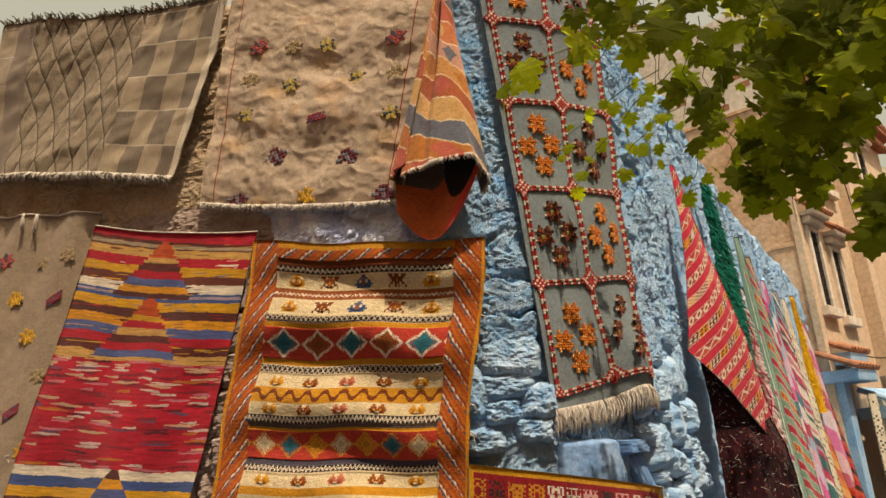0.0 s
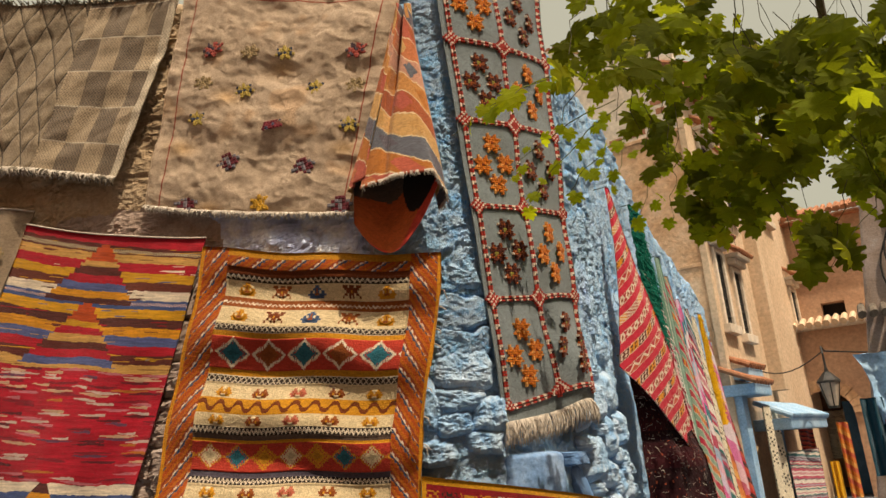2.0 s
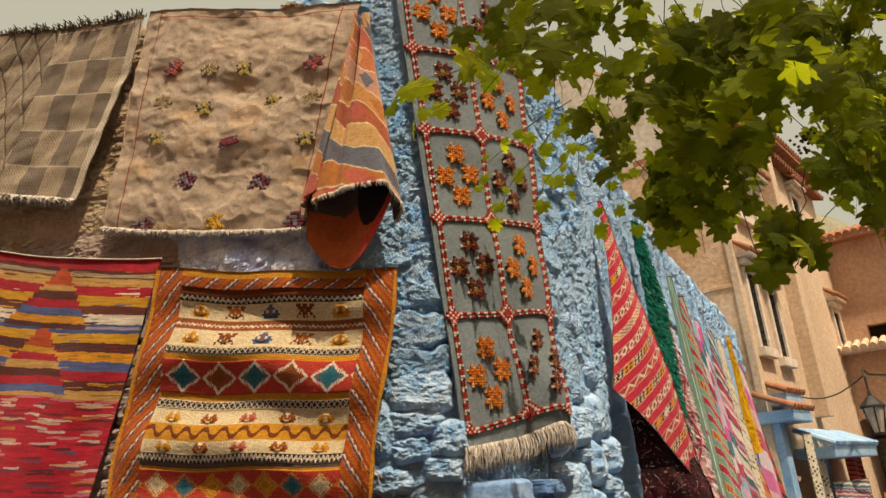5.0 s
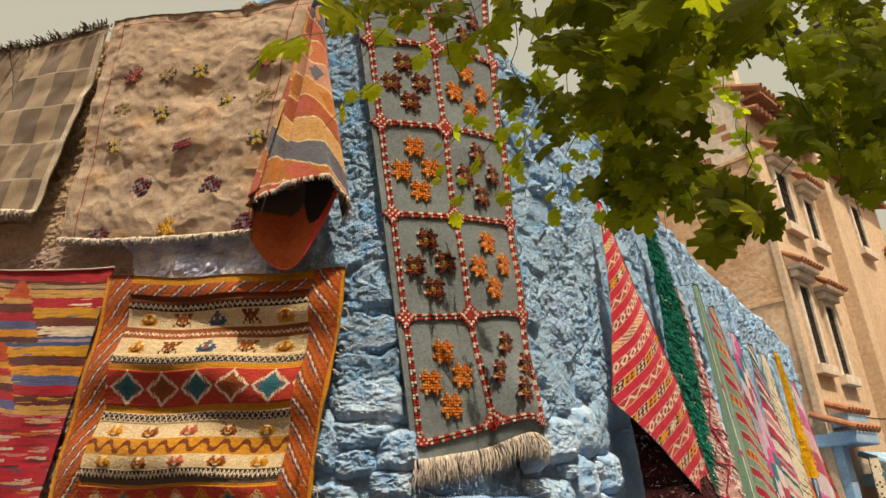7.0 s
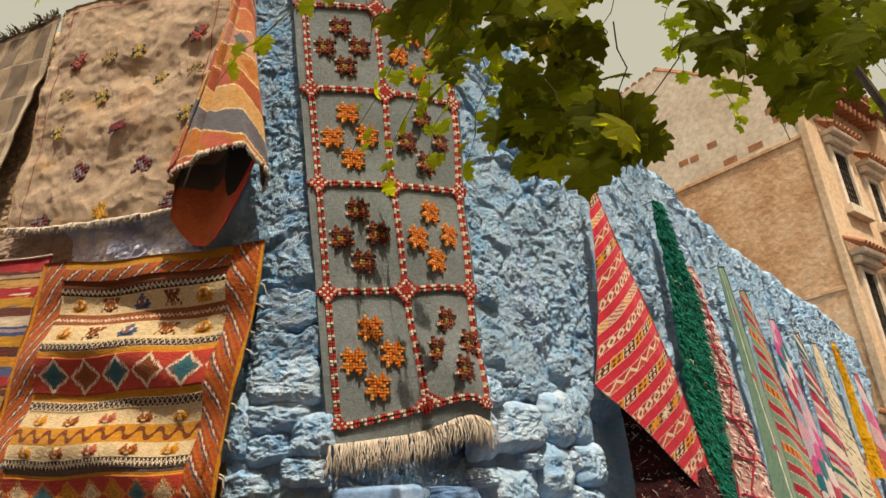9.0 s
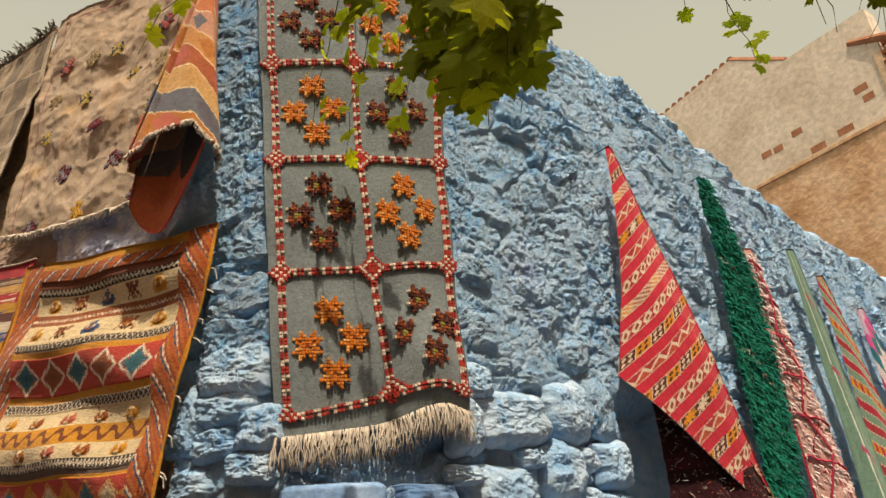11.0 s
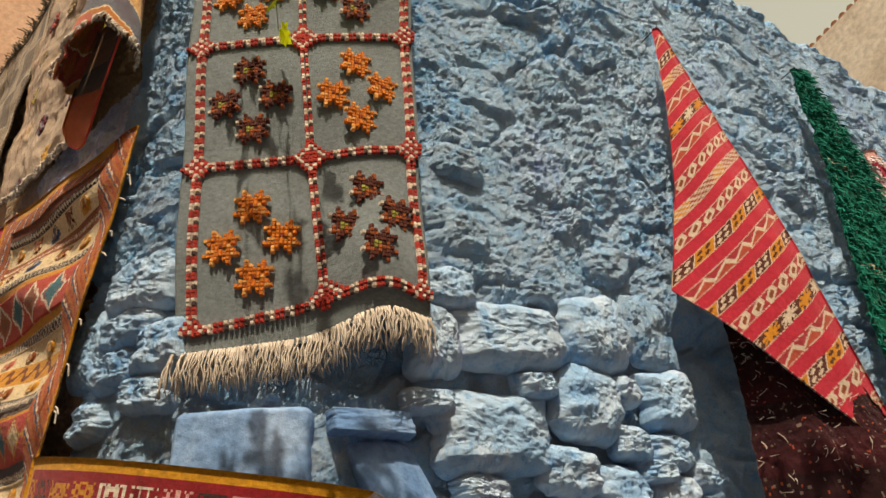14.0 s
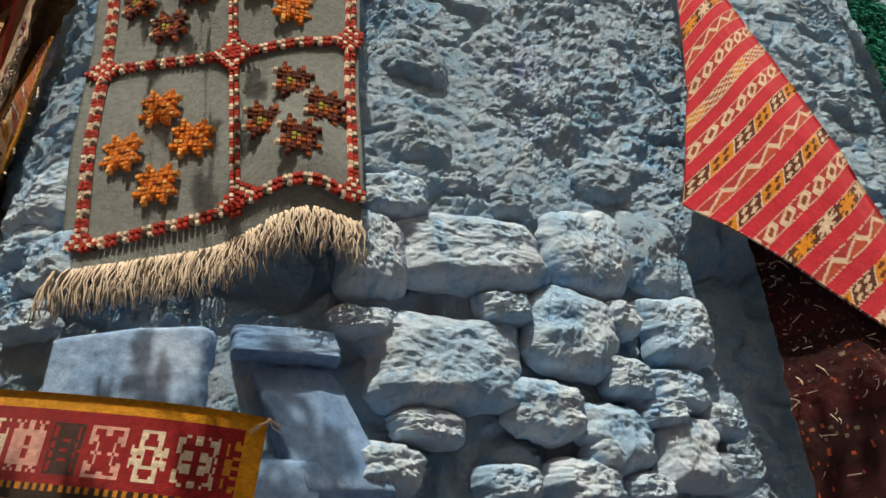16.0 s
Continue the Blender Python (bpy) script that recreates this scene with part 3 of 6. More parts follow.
    along = np.where(band(0.04, 0.105) & (u >= 0.115) & (u <= 0.885), x + y * 1.2, y + np.minimum(u, 1 - u) * OW * np.where(u < 0.5, 1.5, 1.5))
    ph = (along / 0.115 + 0.25 * (fbm(u * 20, v * 14, octaves=2, seed=13) - 0.5)) % 1
    zig = np.round(np.minimum(u, 1 - u) * OW / 0.012) % 2
    put(side, OR)
    inner = np.minimum(u, 1 - u) * OW > 0.06
    put(side & (ph < 0.22), hexc("a84a18"))
    put(side & (ph > 0.45) & (ph < 0.62), hexc("8d3f26"))
    put(side & (ph > 0.60 + 0.10 * zig) & (ph < 0.74) & (inner | (zig > 0)), WHT)
    put(side & (ph > 0.76) & (ph < 0.86 + 0.08 * zig) & (inner | (zig < 1)), BLU * 0.7)
    put((u < 0.012) | (u > 0.988), hexc("c98a1e"))
    jit = hash1(np.floor(x / 0.02) + 57.0 * np.floor(y / 0.006), 2.0) * 0.5 + hash1(np.floor(x / 0.005) + 91.0 * np.floor(y / 0.005), 3.0) * 0.5
    return tint(out, jit, 0.78, 1.22)


def kilim_relief(u, v):
    y = v * OH
    r = np.zeros_like(u)
    r[(u < 0.12) | (u > 0.88) | ((y > 0.505) & (y < 0.675)) | ((y > 1.065) & (y < 1.215)) | (y < 0.105)] = 0.007
    for y0 in (0.13, 0.425, 0.71, 0.985, 1.245):
        r[(y > y0) & (y < y0 + 0.045) & (u > 0.12) & (u < 0.88)] = 0.004
    for yc, size in ((0.225, .03), (0.38, .03), (0.80, .025), (0.95, .025), (1.32, .025)):
        for i in range(5):
            cx = OW * (0.13 + 0.74 * (0.1 + 0.2 * i))
            r[((u * OW - cx) / (size * 1.2)) ** 2 + ((y - yc) / (size * 0.9)) ** 2 < 1] = 0.007
    return r + (hash1(np.floor(u * 270) + 77 * np.floor(v * 350), 4) - 0.5) * 0.0025


def kilim_w(u, v):
    y = v * OH
    sag = 0.040 * np.sqrt(np.sin(math.pi * np.clip(u, 0, 1))) * np.sin(y * 13.5 + 1.2 * np.sin(u * 5) + 0.6) * np.clip(v * 8, 0, 1) * (0.6 + 0.8 * fbm(u * 4, v * 7, seed=4))
    return 0.085 - 0.015 * u - 0.03 * u * (1 - v) + 0.06 * v * (1 - 0.7 * u) + sag + 0.03 * (fbm(u * 3, v * 3, octaves=2, seed=8) - 0.5)


orange_rug, loc = rug("kilim_rug", "orange kilim with cream bands and teal diamonds hung on the wall", (-1.205, 2.875), (0.135, 2.695), (-0.09, 1.10), (-1.47, 1.15), kilim_w, 330, 420, kilim, kilim_relief, MAT_PILE,
                      bow=lambda u, v: (0.012 * np.sin(v * 9), -0.025 * np.sin(u * math.pi) * (1 - v) + 0.006 * np.sin(u * 14)))
bm = bmesh.new()
rnd = random.Random(5)
for i in range(11):
    for uu in (0.0, 1.0):
        p, n = loc(uu, 0.05 + 0.9 * (i + rnd.random()) / 11, 0.004)
        side = Vector((-n.y, n.x, 0)) * (1 if uu else -1)
        tube(bm, [p, p + side * 0.02 + Vector((0, 0, -0.01)), p + side * rnd.uniform(0.02, 0.04) + Vector((0, 0, -rnd.uniform(0.02, 0.06)))], 0.0035, 0.002, 4)
tagged(part("edge_tassels", bm, MAT_FRINGE, orange_rug, "loose cream yarn ends along the sides"), kind="stuff")

# the red rag rug
RW, RH = 1.18, 1.75
STR = [hexc(c) for c in ("b01c2c", "5e2a22", "c99c54", "b01c2c", "cc981e", "6b3527", "e6d8c0", "44588c", "d8a01e", "5a2f2a", "d9951e", "566090")]
FLK = [hexc(c) for c in ("e3c9a2", "d98a96", "d08a2a", "48506e", "2f2226", "e9ded0", "7a2430")]


def rag(u, v):
    x, y = u * RW, v * RH
    yy = y + (fbm(x * 4, y * 9, octaves=3, seed=2) - 0.5) * 0.028 + (fbm(x * 30, y * 40, octaves=2, seed=22) - 0.5) * 0.007 - 0.03 * (x - 0.6)
    k = np.clip((yy / 0.047).astype(int), 0, 14) % 12
    out = choose(k, STR)
    swap = fbm(x * 5, y * 120, octaves=2, gain=0.6, seed=44) > 0.76
    out[swap] = choose((k + 3) % 12, STR)[swap]
    stip = (np.floor(x / 0.008) + np.floor(y / 0.008)) % 2 == 0
    out[(np.abs(yy - 0.075) < 0.010) & stip] = hexc("cfc4a0")
    out[(np.abs(yy - 0.35) < 0.008) & stip] = hexc("d8b8b0")
    # stepped tents over the stripes
    for cx, y0, y1, off in ((0.56, 0.05, 0.36, 5), (0.56, 0.36, 0.68, 7)):
        half = 0.03 + np.round((yy - y0) / 0.03) * 0.03 * 0.85
        t = (yy > y0) & (yy < y1) & (np.abs(x - cx) < half)
        out[t] = choose((11 - np.clip(((yy - y0) / 0.04).astype(int), 0, 9) + off) % 12, STR)[t]
        out[t & (yy < y0 + 0.09)] = hexc("c2501f")
    mid = (yy > 0.70) & (yy < 1.25)
    base = tint(np.broadcast_to(hexc("b51b2f"), u.shape + (3,)).copy(), fbm(x * 3, y * 60, octaves=2, seed=6), 0.75, 1.2)
    out[mid] = base[mid]
    row = np.floor(yy / 0.014)
    sh = hash1(row, 9) * 7
    seg = np.floor((x + sh) / 0.25)
    on = hash1(seg + row * 31.7, 11)
    ph = ((x + sh) / 0.25) % 1
    lens = np.abs(((yy / 0.014) % 1) - 0.5) * 2
    fl = mid & (on > 0.42) & (ph < 0.3 + 0.6 * hash1(seg + row * 13, 5)) & (lens < 1.15 - np.abs(ph * 2 - 0.8))
    out[fl] = (choose((hash1(seg * 3 + row, 7) * 7).astype(int), FLK) * 0.6 + hexc("a02030") * 0.3)[fl]
    low = yy >= 1.25
    k2 = np.clip(((yy - 1.25) / 0.05).astype(int), 0, 11)
    out[low] = choose((k2 + 6) % 12, STR)[low]
    t = low & (np.abs(x - 0.68) < 0.02 + (yy - 1.25) * 0.7)
    out[t] = choose((k2 + 9) % 12, STR)[t]
    streak = fbm(x * 12, y * 160, octaves=3, gain=0.7, seed=3)
    return tint(out, streak, 0.5, 1.4)


red_rug, loc = rug("rag_rug", "red striped rag rug with stepped motifs hung on the wall", (-2.345, 3.15), (-1.205, 2.935), (-1.70, 1.10), (-2.98, 1.15),
                   lambda u, v: 0.07 + 0.028 * np.sin(u * 11 + v * 2) * v + 0.05 * (fbm(u * 4, v * 3, octaves=3, seed=14) - 0.5), 440, 520, rag, bow=lambda u, v: (0 * u, -0.03 * np.sin(u * math.pi) * (1 - v)))
bm = bmesh.new()
tube(bm, [loc(i / 14, 0.0, 0.006)[0] + Vector((0, 0, 0.003)) for i in range(15)], 0.005, 0.005, 5)
part("selvedge", bm, MAT_FRINGE, red_rug, "thin cream top cord")

# the tan embroidered rug
TAN = hexc("c2ad95")


def tan_pat(u, v):
    n = fbm(u * 40, v * 60, octaves=4, gain=0.65, seed=1)
    out = tint(np.broadcast_to(TAN, u.shape + (3,)).copy(), n, 0.82, 1.16)
    stain = np.clip((fbm(u * 5, v * 6, octaves=3, seed=17) - 0.72) * 3, 0, 0.2)[..., None]
    out = out * (1 - stain) + hexc("c98a2e") * stain
    for cx, cy in ((0.30, 0.5), (0.52, 0.36), (0.88, 0.72), (0.12, 0.74), (0.30, 0.99)):
        g = np.exp(-(((u - cx) / 0.06) ** 2 + ((v - cy) / 0.035) ** 2))[..., None] * 0.45
        out = out * (1 - g) + hexc("c0903c") * g
    line = (np.abs(u - 0.065) < 0.003) | (np.abs(u - 0.925) < 0.003) | ((np.abs(v - 0.035) < 0.003) & (u > 0.06))
    out[line] = hexc("a0503c")
    return out


def tan_w(u, v):
    fan = 0.03 * np.sin((np.arctan2(v - 1.25, u - 0.5) * 9)) * np.clip(1.1 - v, 0, 1) * 0.6
    sw = 0.05 * (fbm(u * 4.2 + v, v * 5.0 - u * 1.5, octaves=3, gain=0.5, seed=23) - 0.5)
    dip = 0.03 * np.sin(v * 17 - 2.2 * np.cos((u - 0.5) * 3.0)) * np.exp(-((u - 0.55) / 0.33) ** 2) * np.clip(v * 3, 0, 1)
    return (1 - 0.55 * np.clip(v, 0, 1) ** 4) * 0.085 + fan * 0.9 + sw * 0.7 + dip * 0.5 + 0.03 * (0.75 - np.abs(2 * fbm(u * 5 + v * 2, v * 7 - u * 2, octaves=4, gain=0.55, seed=61) - 1)) + 0.012 * (fbm(u * 16, v * 13, octaves=3, seed=63) - 0.5)


tan_rug, loc = rug("embroidered_rug", "tan woven rug with small embroidered flowers hung on the wall", (-1.355, 4.585), (0.03, 4.31), (-0.30, 2.97), (-1.59, 3.175), tan_w, 180, 180, tan_pat,
                   bow=lambda u, v: (0 * u, -0.02 * np.sin(u * math.pi) * v))
edge_fringe(tan_rug, loc, 0.995, 260, 0.045, 0.0045, 7, spread=0.02, curl=0.03, label="short cream fringe")

FLOWER_DYES = {"red": ("b85a50", "5a4a54"), "yellow": ("c9b25a", "4a5060"), "dark": ("6e2f38", "7c7880"), "faded": ("a89570", "b29a70"), "rose": ("8e3a44", "5a5a70"), "gold": ("c89a30", "d8a838")}


def knot_flower(kind, r, seed):
    """A raised embroidered flower: plump stitches round a centre, dyed in two colours."""
    a, b = (hexc(c) for c in FLOWER_DYES[kind])
    rnd = random.Random(seed)
    vs, fs, cols = [], [], []
    pts = [(0, 0)]
    if kind == "rose":
        pts = [(i * 0.25 - 0.75, j * 0.28 - 0.28 + (i * 0.25 - 0.75) * 0.5) for i in range(7) for j in range(3)]
    elif kind == "dark":
        pts += [(x * 0.3, y * 0.3) for x in range(-3, 4) for y in range(-2, 3) if abs(x) + abs(y) <= 3 and (x or y)]
    else:
        for k in range(7):
            t = k * math.tau / 7
            pts += [(math.cos(t) * q + math.cos(t + 1.57) * e, math.sin(t) * q * 0.75 + math.sin(t + 1.57) * e) for q, e in ((0.38, 0), (0.68, 0.1), (0.68, -0.1), (0.95, 0))]
    for n, (x, y) in enumerate(pts):
        c = a if (rnd.random() < 0.72 and math.hypot(x, y) > 0.2) else b
        o, k = len(vs), 0.17
        h = 0.10 + rnd.uniform(-0.03, 0.04)
        x, y = x + rnd.uniform(-.03, .03), y + rnd.uniform(-.03, .03)
        vs += [(x - k, 0, y - k), (x + k, 0, y - k), (x + k, 0, y + k), (x - k, 0, y + k), (x - k * .6, h, y - k * .6), (x + k * .6, h, y - k * .6), (x + k * .6, h, y + k * .6), (x - k * .6, h, y + k * .6)]
        q = [(4, 5, 6, 7), (0, 1, 5, 4), (1, 2, 6, 5), (2, 3, 7, 6), (3, 0, 4, 7)]
        fs += [tuple(o + i for i in f) for f in q]
        cols += [c * rnd.uniform(0.8, 1.15)] * 5
    me = bpy.data.meshes.new("flower")
    me.from_pydata([(x * r, y * r, z * r) for x, y, z in vs], [], fs)
    at = me.color_attributes.new("dye", "FLOAT_COLOR", "CORNER")
    c = np.ones((len(fs), 4, 4), np.float32)
    c[:, :, :3] = np.array(cols)[:, None, :]
    at.data.foreach_set("color", c.ravel())
    me.materials.append(MAT_PILE)
    return me


def on_cloth(me, p, n, parent, name="flower", spin=0.0):
    """Stand a mesh that faces +y on a cloth at p, facing along n."""
    x = Vector((-n.y, n.x, 0))
    m = Matrix(((x.x, n.x, 0, p.x), (x.y, n.y, 0, p.y), (0, 0, 1, p.z), (0, 0, 0, 1)))
    ob = new(name, me)
    ob.parent = parent
    ob.matrix_world = m @ Matrix.Rotation(spin, 4, "Y")
    return ob


def to_uv(s, z, tl, tr, br, bl):
    """The place on a rug (u, v) of a point (s, z), by a few Newton steps."""
    u = v = 0.5
    for _ in range(20):
        f = np.array(quad(u, v, tl, tr, br, bl)) - (s, z)
        fu = (np.array(quad(u + 1e-4, v, tl, tr, br, bl)) - np.array(quad(u, v, tl, tr, br, bl))) / 1e-4
        fv = (np.array(quad(u, v + 1e-4, tl, tr, br, bl)) - np.array(quad(u, v, tl, tr, br, bl))) / 1e-4
        du, dv = np.linalg.solve(np.array([fu, fv]).T, -f)
        u, v = u + du, v + dv
    return float(u), float(v)


TAN_CORNERS = ((-1.355, 4.585), (0.03, 4.31), (-0.30, 2.97), (-1.59, 3.175))
FLOWER_MESH = {k: knot_flower(k, r, i) for i, (k, r) in enumerate((("red", 0.064), ("yellow", 0.056), ("dark", 0.070), ("faded", 0.056), ("rose", 0.064), ("gold", 0.062)))}
for kind, s, z in (("red", -1.16, 4.13), ("yellow", -0.71, 4.04), ("red", -0.26, 3.97), ("faded", -1.22, 3.91), ("yellow", -0.97, 3.84), ("yellow", -0.52, 3.78), ("faded", -0.28, 3.75),
                   ("yellow", -1.26, 3.69), ("rose", -0.78, 3.58), ("yellow", -0.33, 3.51), ("dark", -1.07, 3.40), ("dark", -0.61, 3.30), ("dark", -1.34, 3.18), ("gold", -0.87, 3.12), ("dark", -0.40, 3.035), ("faded", -0.93, 4.08)):
    p, n = loc(*to_uv(s, z, *TAN_CORNERS), 0.0)
    on_cloth(FLOWER_MESH[kind], p, n, tan_rug, spin=random.Random(s).uniform(-0.4, 0.4))

# the grey checked mat with a netted pattern
GM = hexc("9c8c74")


def mat_pat(u, v):
    x, y = u * 1.85, v * 1.2
    col = np.broadcast_to(GM, u.shape + (3,)).copy()
    dark, light = hexc("75685a"), hexc("c8bca6")
    r = u > 0.66
    stripe = (np.floor((u - 0.66) / 0.085) + np.floor(v * 5 + 0.85)) % 2 == 0
    lft = (u < 0.17)
    fine = (np.floor(x / 0.011) + np.floor(y / 0.011)) % 2 == 0
    col[r & stripe] = dark
    col[r & ~stripe] = GM * 1.15
    col[r & fine & stripe] = hexc("7a6d5c")
    bar = (np.abs((v * 5 + 0.35) % 1 - 0.5) < 0.022)
    col[bar & (r | (u < 0.17))] = light * 0.85
    col[lft & (((u / 0.085).astype(int)) % 2 == 1)] = dark * 1.2
    mid = (u >= 0.17) & (u <= 0.66)
    a, b = (x * 6.4 + y * 3.2) % 1, (x * 6.4 - y * 3.2) % 1
    net = (np.abs(a - 0.5) < 0.035) | (np.abs(b - 0.5) < 0.035)
    col[mid & net] = hexc("5c5244")
    col[np.abs(u - 0.985) < 0.015] = light
    return tint(col, 0.4 * fbm(x * 30, y * 30, octaves=3, gain=0.7, seed=5) + 0.25 * hash1(np.floor(x / 0.008) + 53 * np.floor(y / 0.008), 6) + 0.5 * fine * (0.4 + 0.6 * (r | lft)), 0.45, 1.5)


def mat_relief(u, v):
    x, y = u * 1.85, v * 1.2
    a, b = (x * 6.4 + y * 3.2) % 1, (x * 6.4 - y * 3.2) % 1
    net = np.minimum(np.abs(a - 0.5), np.abs(b - 0.5))
    mid = (u >= 0.17) & (u <= 0.66)
    return np.where(mid, 0.006 * (1 - np.exp(-(net / 0.10) ** 2)), 0)


check_mat, loc = rug("woven_mat", "grey-brown woven mat with checks and netted lines on the wall", (-3.27, 4.83), (-1.395, 4.57), (-1.775, 3.36), (-3.42, 3.66),
                     lambda u, v: 0.09 + 0.08 * (fbm(u * 5 + v * 2, v * 4, octaves=3, seed=41) - 0.5) + 0.02 * np.sin(u * 9 + v * 3) + 0.03 * v, 420, 270, mat_pat, mat_relief,
                     bow=lambda u, v: (0.02 * np.sin(v * 3), 0.03 * np.sin(u * math.pi) * (v - 1) + 0.025 * np.sin(u * 3.1) * v))
MAT_TUFT = plain("dark_wool_tufts", [(0.3, (0.06, 0.055, 0.04)), (0.6, (0.22, 0.19, 0.14)), (0.8, (0.5, 0.45, 0.36))], 25.0, 200.0, bump_dist=0.001)
edge_fringe(check_mat, loc, 0.99, 330, 0.06, 0.005, 8, spread=0.03, curl=0.04, label="shaggy cream and dark fringe")
edge_fringe(check_mat, loc, 0.99, 170, 0.06, 0.005, 18, spread=0.03, curl=0.04, mat=MAT_TUFT, name="dark_fringe")
bm = bmesh.new()
rnd = random.Random(9)
for i in range(420):
    p, n = loc(rnd.random(), 0.0, rnd.uniform(-0.03, 0.02))
    d = Vector((rnd.uniform(-.6, .6), rnd.uniform(-.6, .6), rnd.uniform(0.1, 1))).normalized() * rnd.uniform(0.025, 0.06)
    tube(bm, [p, p + d * 0.6 + n * 0.008, p + d + n * 0.02 - Vector((0, 0, 0.008))], 0.005, 0.0035, 4)
part("top_fringe", bm, MAT_TUFT, check_mat, "ragged dark top fringe")

# the small beige rug
def beige_pat(u, v):
    out = tint(np.broadcast_to(hexc("a39078"), u.shape + (3,)).copy(), fbm(u * 40, v * 110, octaves=4, gain=0.7, seed=12), 0.75, 1.2)
    return out


BEIGE_CORNERS = ((-3.75, 3.42), (-2.345, 3.25), (-3.02, 1.10), (-4.4, 1.15))
beige_rug, loc = rug("beige_rug", "beige woven rug with scattered stitched flowers, cord tassels at its top", *BEIGE_CORNERS,
                     lambda u, v: 0.06 + 0.03 * np.sin(u * 22 + 1) * np.exp(-v * 3) + 0.03 * (fbm(u * 4, v * 5, seed=71) - 0.5), 120, 160, beige_pat)
for kind, s, z in (("red", -3.05, 3.02), ("faded", -2.76, 2.97), ("rose", -2.64, 2.72), ("gold", -2.83, 2.5), ("faded", -2.73, 2.25), ("rose", -2.9, 2.04), ("gold", -2.97, 2.76), ("faded", -2.55, 2.99), ("gold", -2.80, 1.8)):
    p, n = loc(*to_uv(s, z, *BEIGE_CORNERS), 0.002)
    on_cloth(FLOWER_MESH[kind], p, n, beige_rug)
bm = bmesh.new()
tube(bm, [loc(i / 16, 0.0, 0.006)[0] for i in range(17)], 0.006, 0.006, 5)
part("top_cord", bm, MAT_FRINGE, beige_rug, "thin cream hanging cord")
for uu in (0.60, 0.66):
    p, n = loc(uu, 0.0, 0.02)
    bm = bmesh.new()
    yarn_strands(bm, [p + Vector((random.Random(i).uniform(-.008, .008), 0, 0)) for i in range(14)], [n] * 14, 0.12, 0.004, random.Random(uu), 0.02, 0.02)
    part("tassel", bm, MAT_FRINGE, beige_rug, "white cord tassel", True)

# the rolled striped rug that hangs over the corner
ROLL = [hexc(c) for c in ("c89a5c", "66606a", "c0644e", "c8784c", "c8947c", "c98e50", "a85a34", "d0a468", "6a6c76", "b87434", "b85e4c")]


def roll_pat(u, v):
    vv = v * 0.68 + 0.13 * u - 0.05 * np.abs((u * 1.7 + v * 2.1) % 1 - 0.5) + 0.012 * (fbm(u * 6, v * 6, seed=9) - 0.5)
    k = np.floor(vv * 13).astype(int)
    out = choose(k % 11, ROLL)
    notch = (np.abs(((u * 1.6 + k * 0.37) % 1) - 0.5) * 1.6 + np.abs((vv * 13) % 1 - 0.5)) < 0.42
    out[notch] = choose((k + 4) % 11, ROLL)[notch]
    line = ((vv * 13) % 1) < 0.06
    out[line] = hexc("e6cfa8")
    return tint(out, fbm(u * 30, v * 160, octaves=3, gain=0.7, seed=3), 0.68, 1.25)


def roll_shape(nu, nv, t0, t1, shrink, z_off):
    """A cone of cloth, narrow at its hook and open at the foot; t0 to t1 the turn that it takes."""
    u, v = np.meshgrid(np.linspace(0, 1, nu + 1), np.linspace(0, 1, nv + 1))
    ang = np.radians(t0 + (t1 - t0) * u)
    rad = (0.035 + 0.185 * v ** 1.15) * (1 - shrink * u)
    cs = 0.03 - 0.105 * v
    s = cs + rad * np.cos(ang) * 1.12 + 0.012 * np.sin(u * 17 + v * 6) * v
    w = 0.11 + 0.04 * v + rad * np.sin(ang) * 0.6 - 0.10 * np.exp(-((np.degrees(ang) - 98) / 8) ** 2) * np.clip(1.15 - v, 0.2, 1)
    drop = np.interp(np.degrees(ang), [-150, -90, -20, 40, 100, 180, 250], [2.72, 2.72, 2.96, 3.10, 3.06, 2.99, 2.72])
    z = 4.22 + (drop + z_off - 4.22) * v
    return s, z, w


rolled = empty("rolled_rug", "striped rug in orange, grey and pink hung as an open cone", "rug", "rugs on the wall")
s, z, w = roll_shape(110, 150, -28, 128, 0.0, 0.0)
uc, vc = np.meshgrid((np.arange(110) + .5) / 110, (np.arange(150) + .5) / 150)
sheet("front_fold", place(s, z, np.maximum(w, 0.05)), MAT_WOOL, rolled, roll_pat(uc * 1.2, vc), thick=0.008)
s2, z2, w2 = roll_shape(60, 150, 122, 188, 0.0, 0.06)
uc, vc = np.meshgrid((np.arange(60) + .5) / 60, (np.arange(150) + .5) / 150)
sheet("back_fold", place(s2, z2, np.maximum(w2, 0.125 + 0.02 * np.sin(np.linspace(0, 6, 61))[None, :])), MAT_WOOL, rolled, roll_pat(1.4 + uc * 0.7, vc * 0.9 + 0.04), thick=0.008)
# the part of the cloth behind the opening, hanging lower to a point
u, v = np.meshgrid(np.linspace(0, 1, 61), np.linspace(0, 1, 61))
s3 = -0.08 + (u - 0.5) * (0.28 + 0.16 * np.clip(v * 2.2, 0, 1))
z3 = 3.35 - v * (0.65 - 0.33 * np.abs((u - 0.42) * 1.75) ** 2.0)
uc, vc = np.meshgrid((np.arange(60) + .5) / 60, (np.arange(60) + .5) / 60)
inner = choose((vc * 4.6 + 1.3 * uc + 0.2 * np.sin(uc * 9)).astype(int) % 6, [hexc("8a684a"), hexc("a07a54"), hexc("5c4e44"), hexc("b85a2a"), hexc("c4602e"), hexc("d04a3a")])
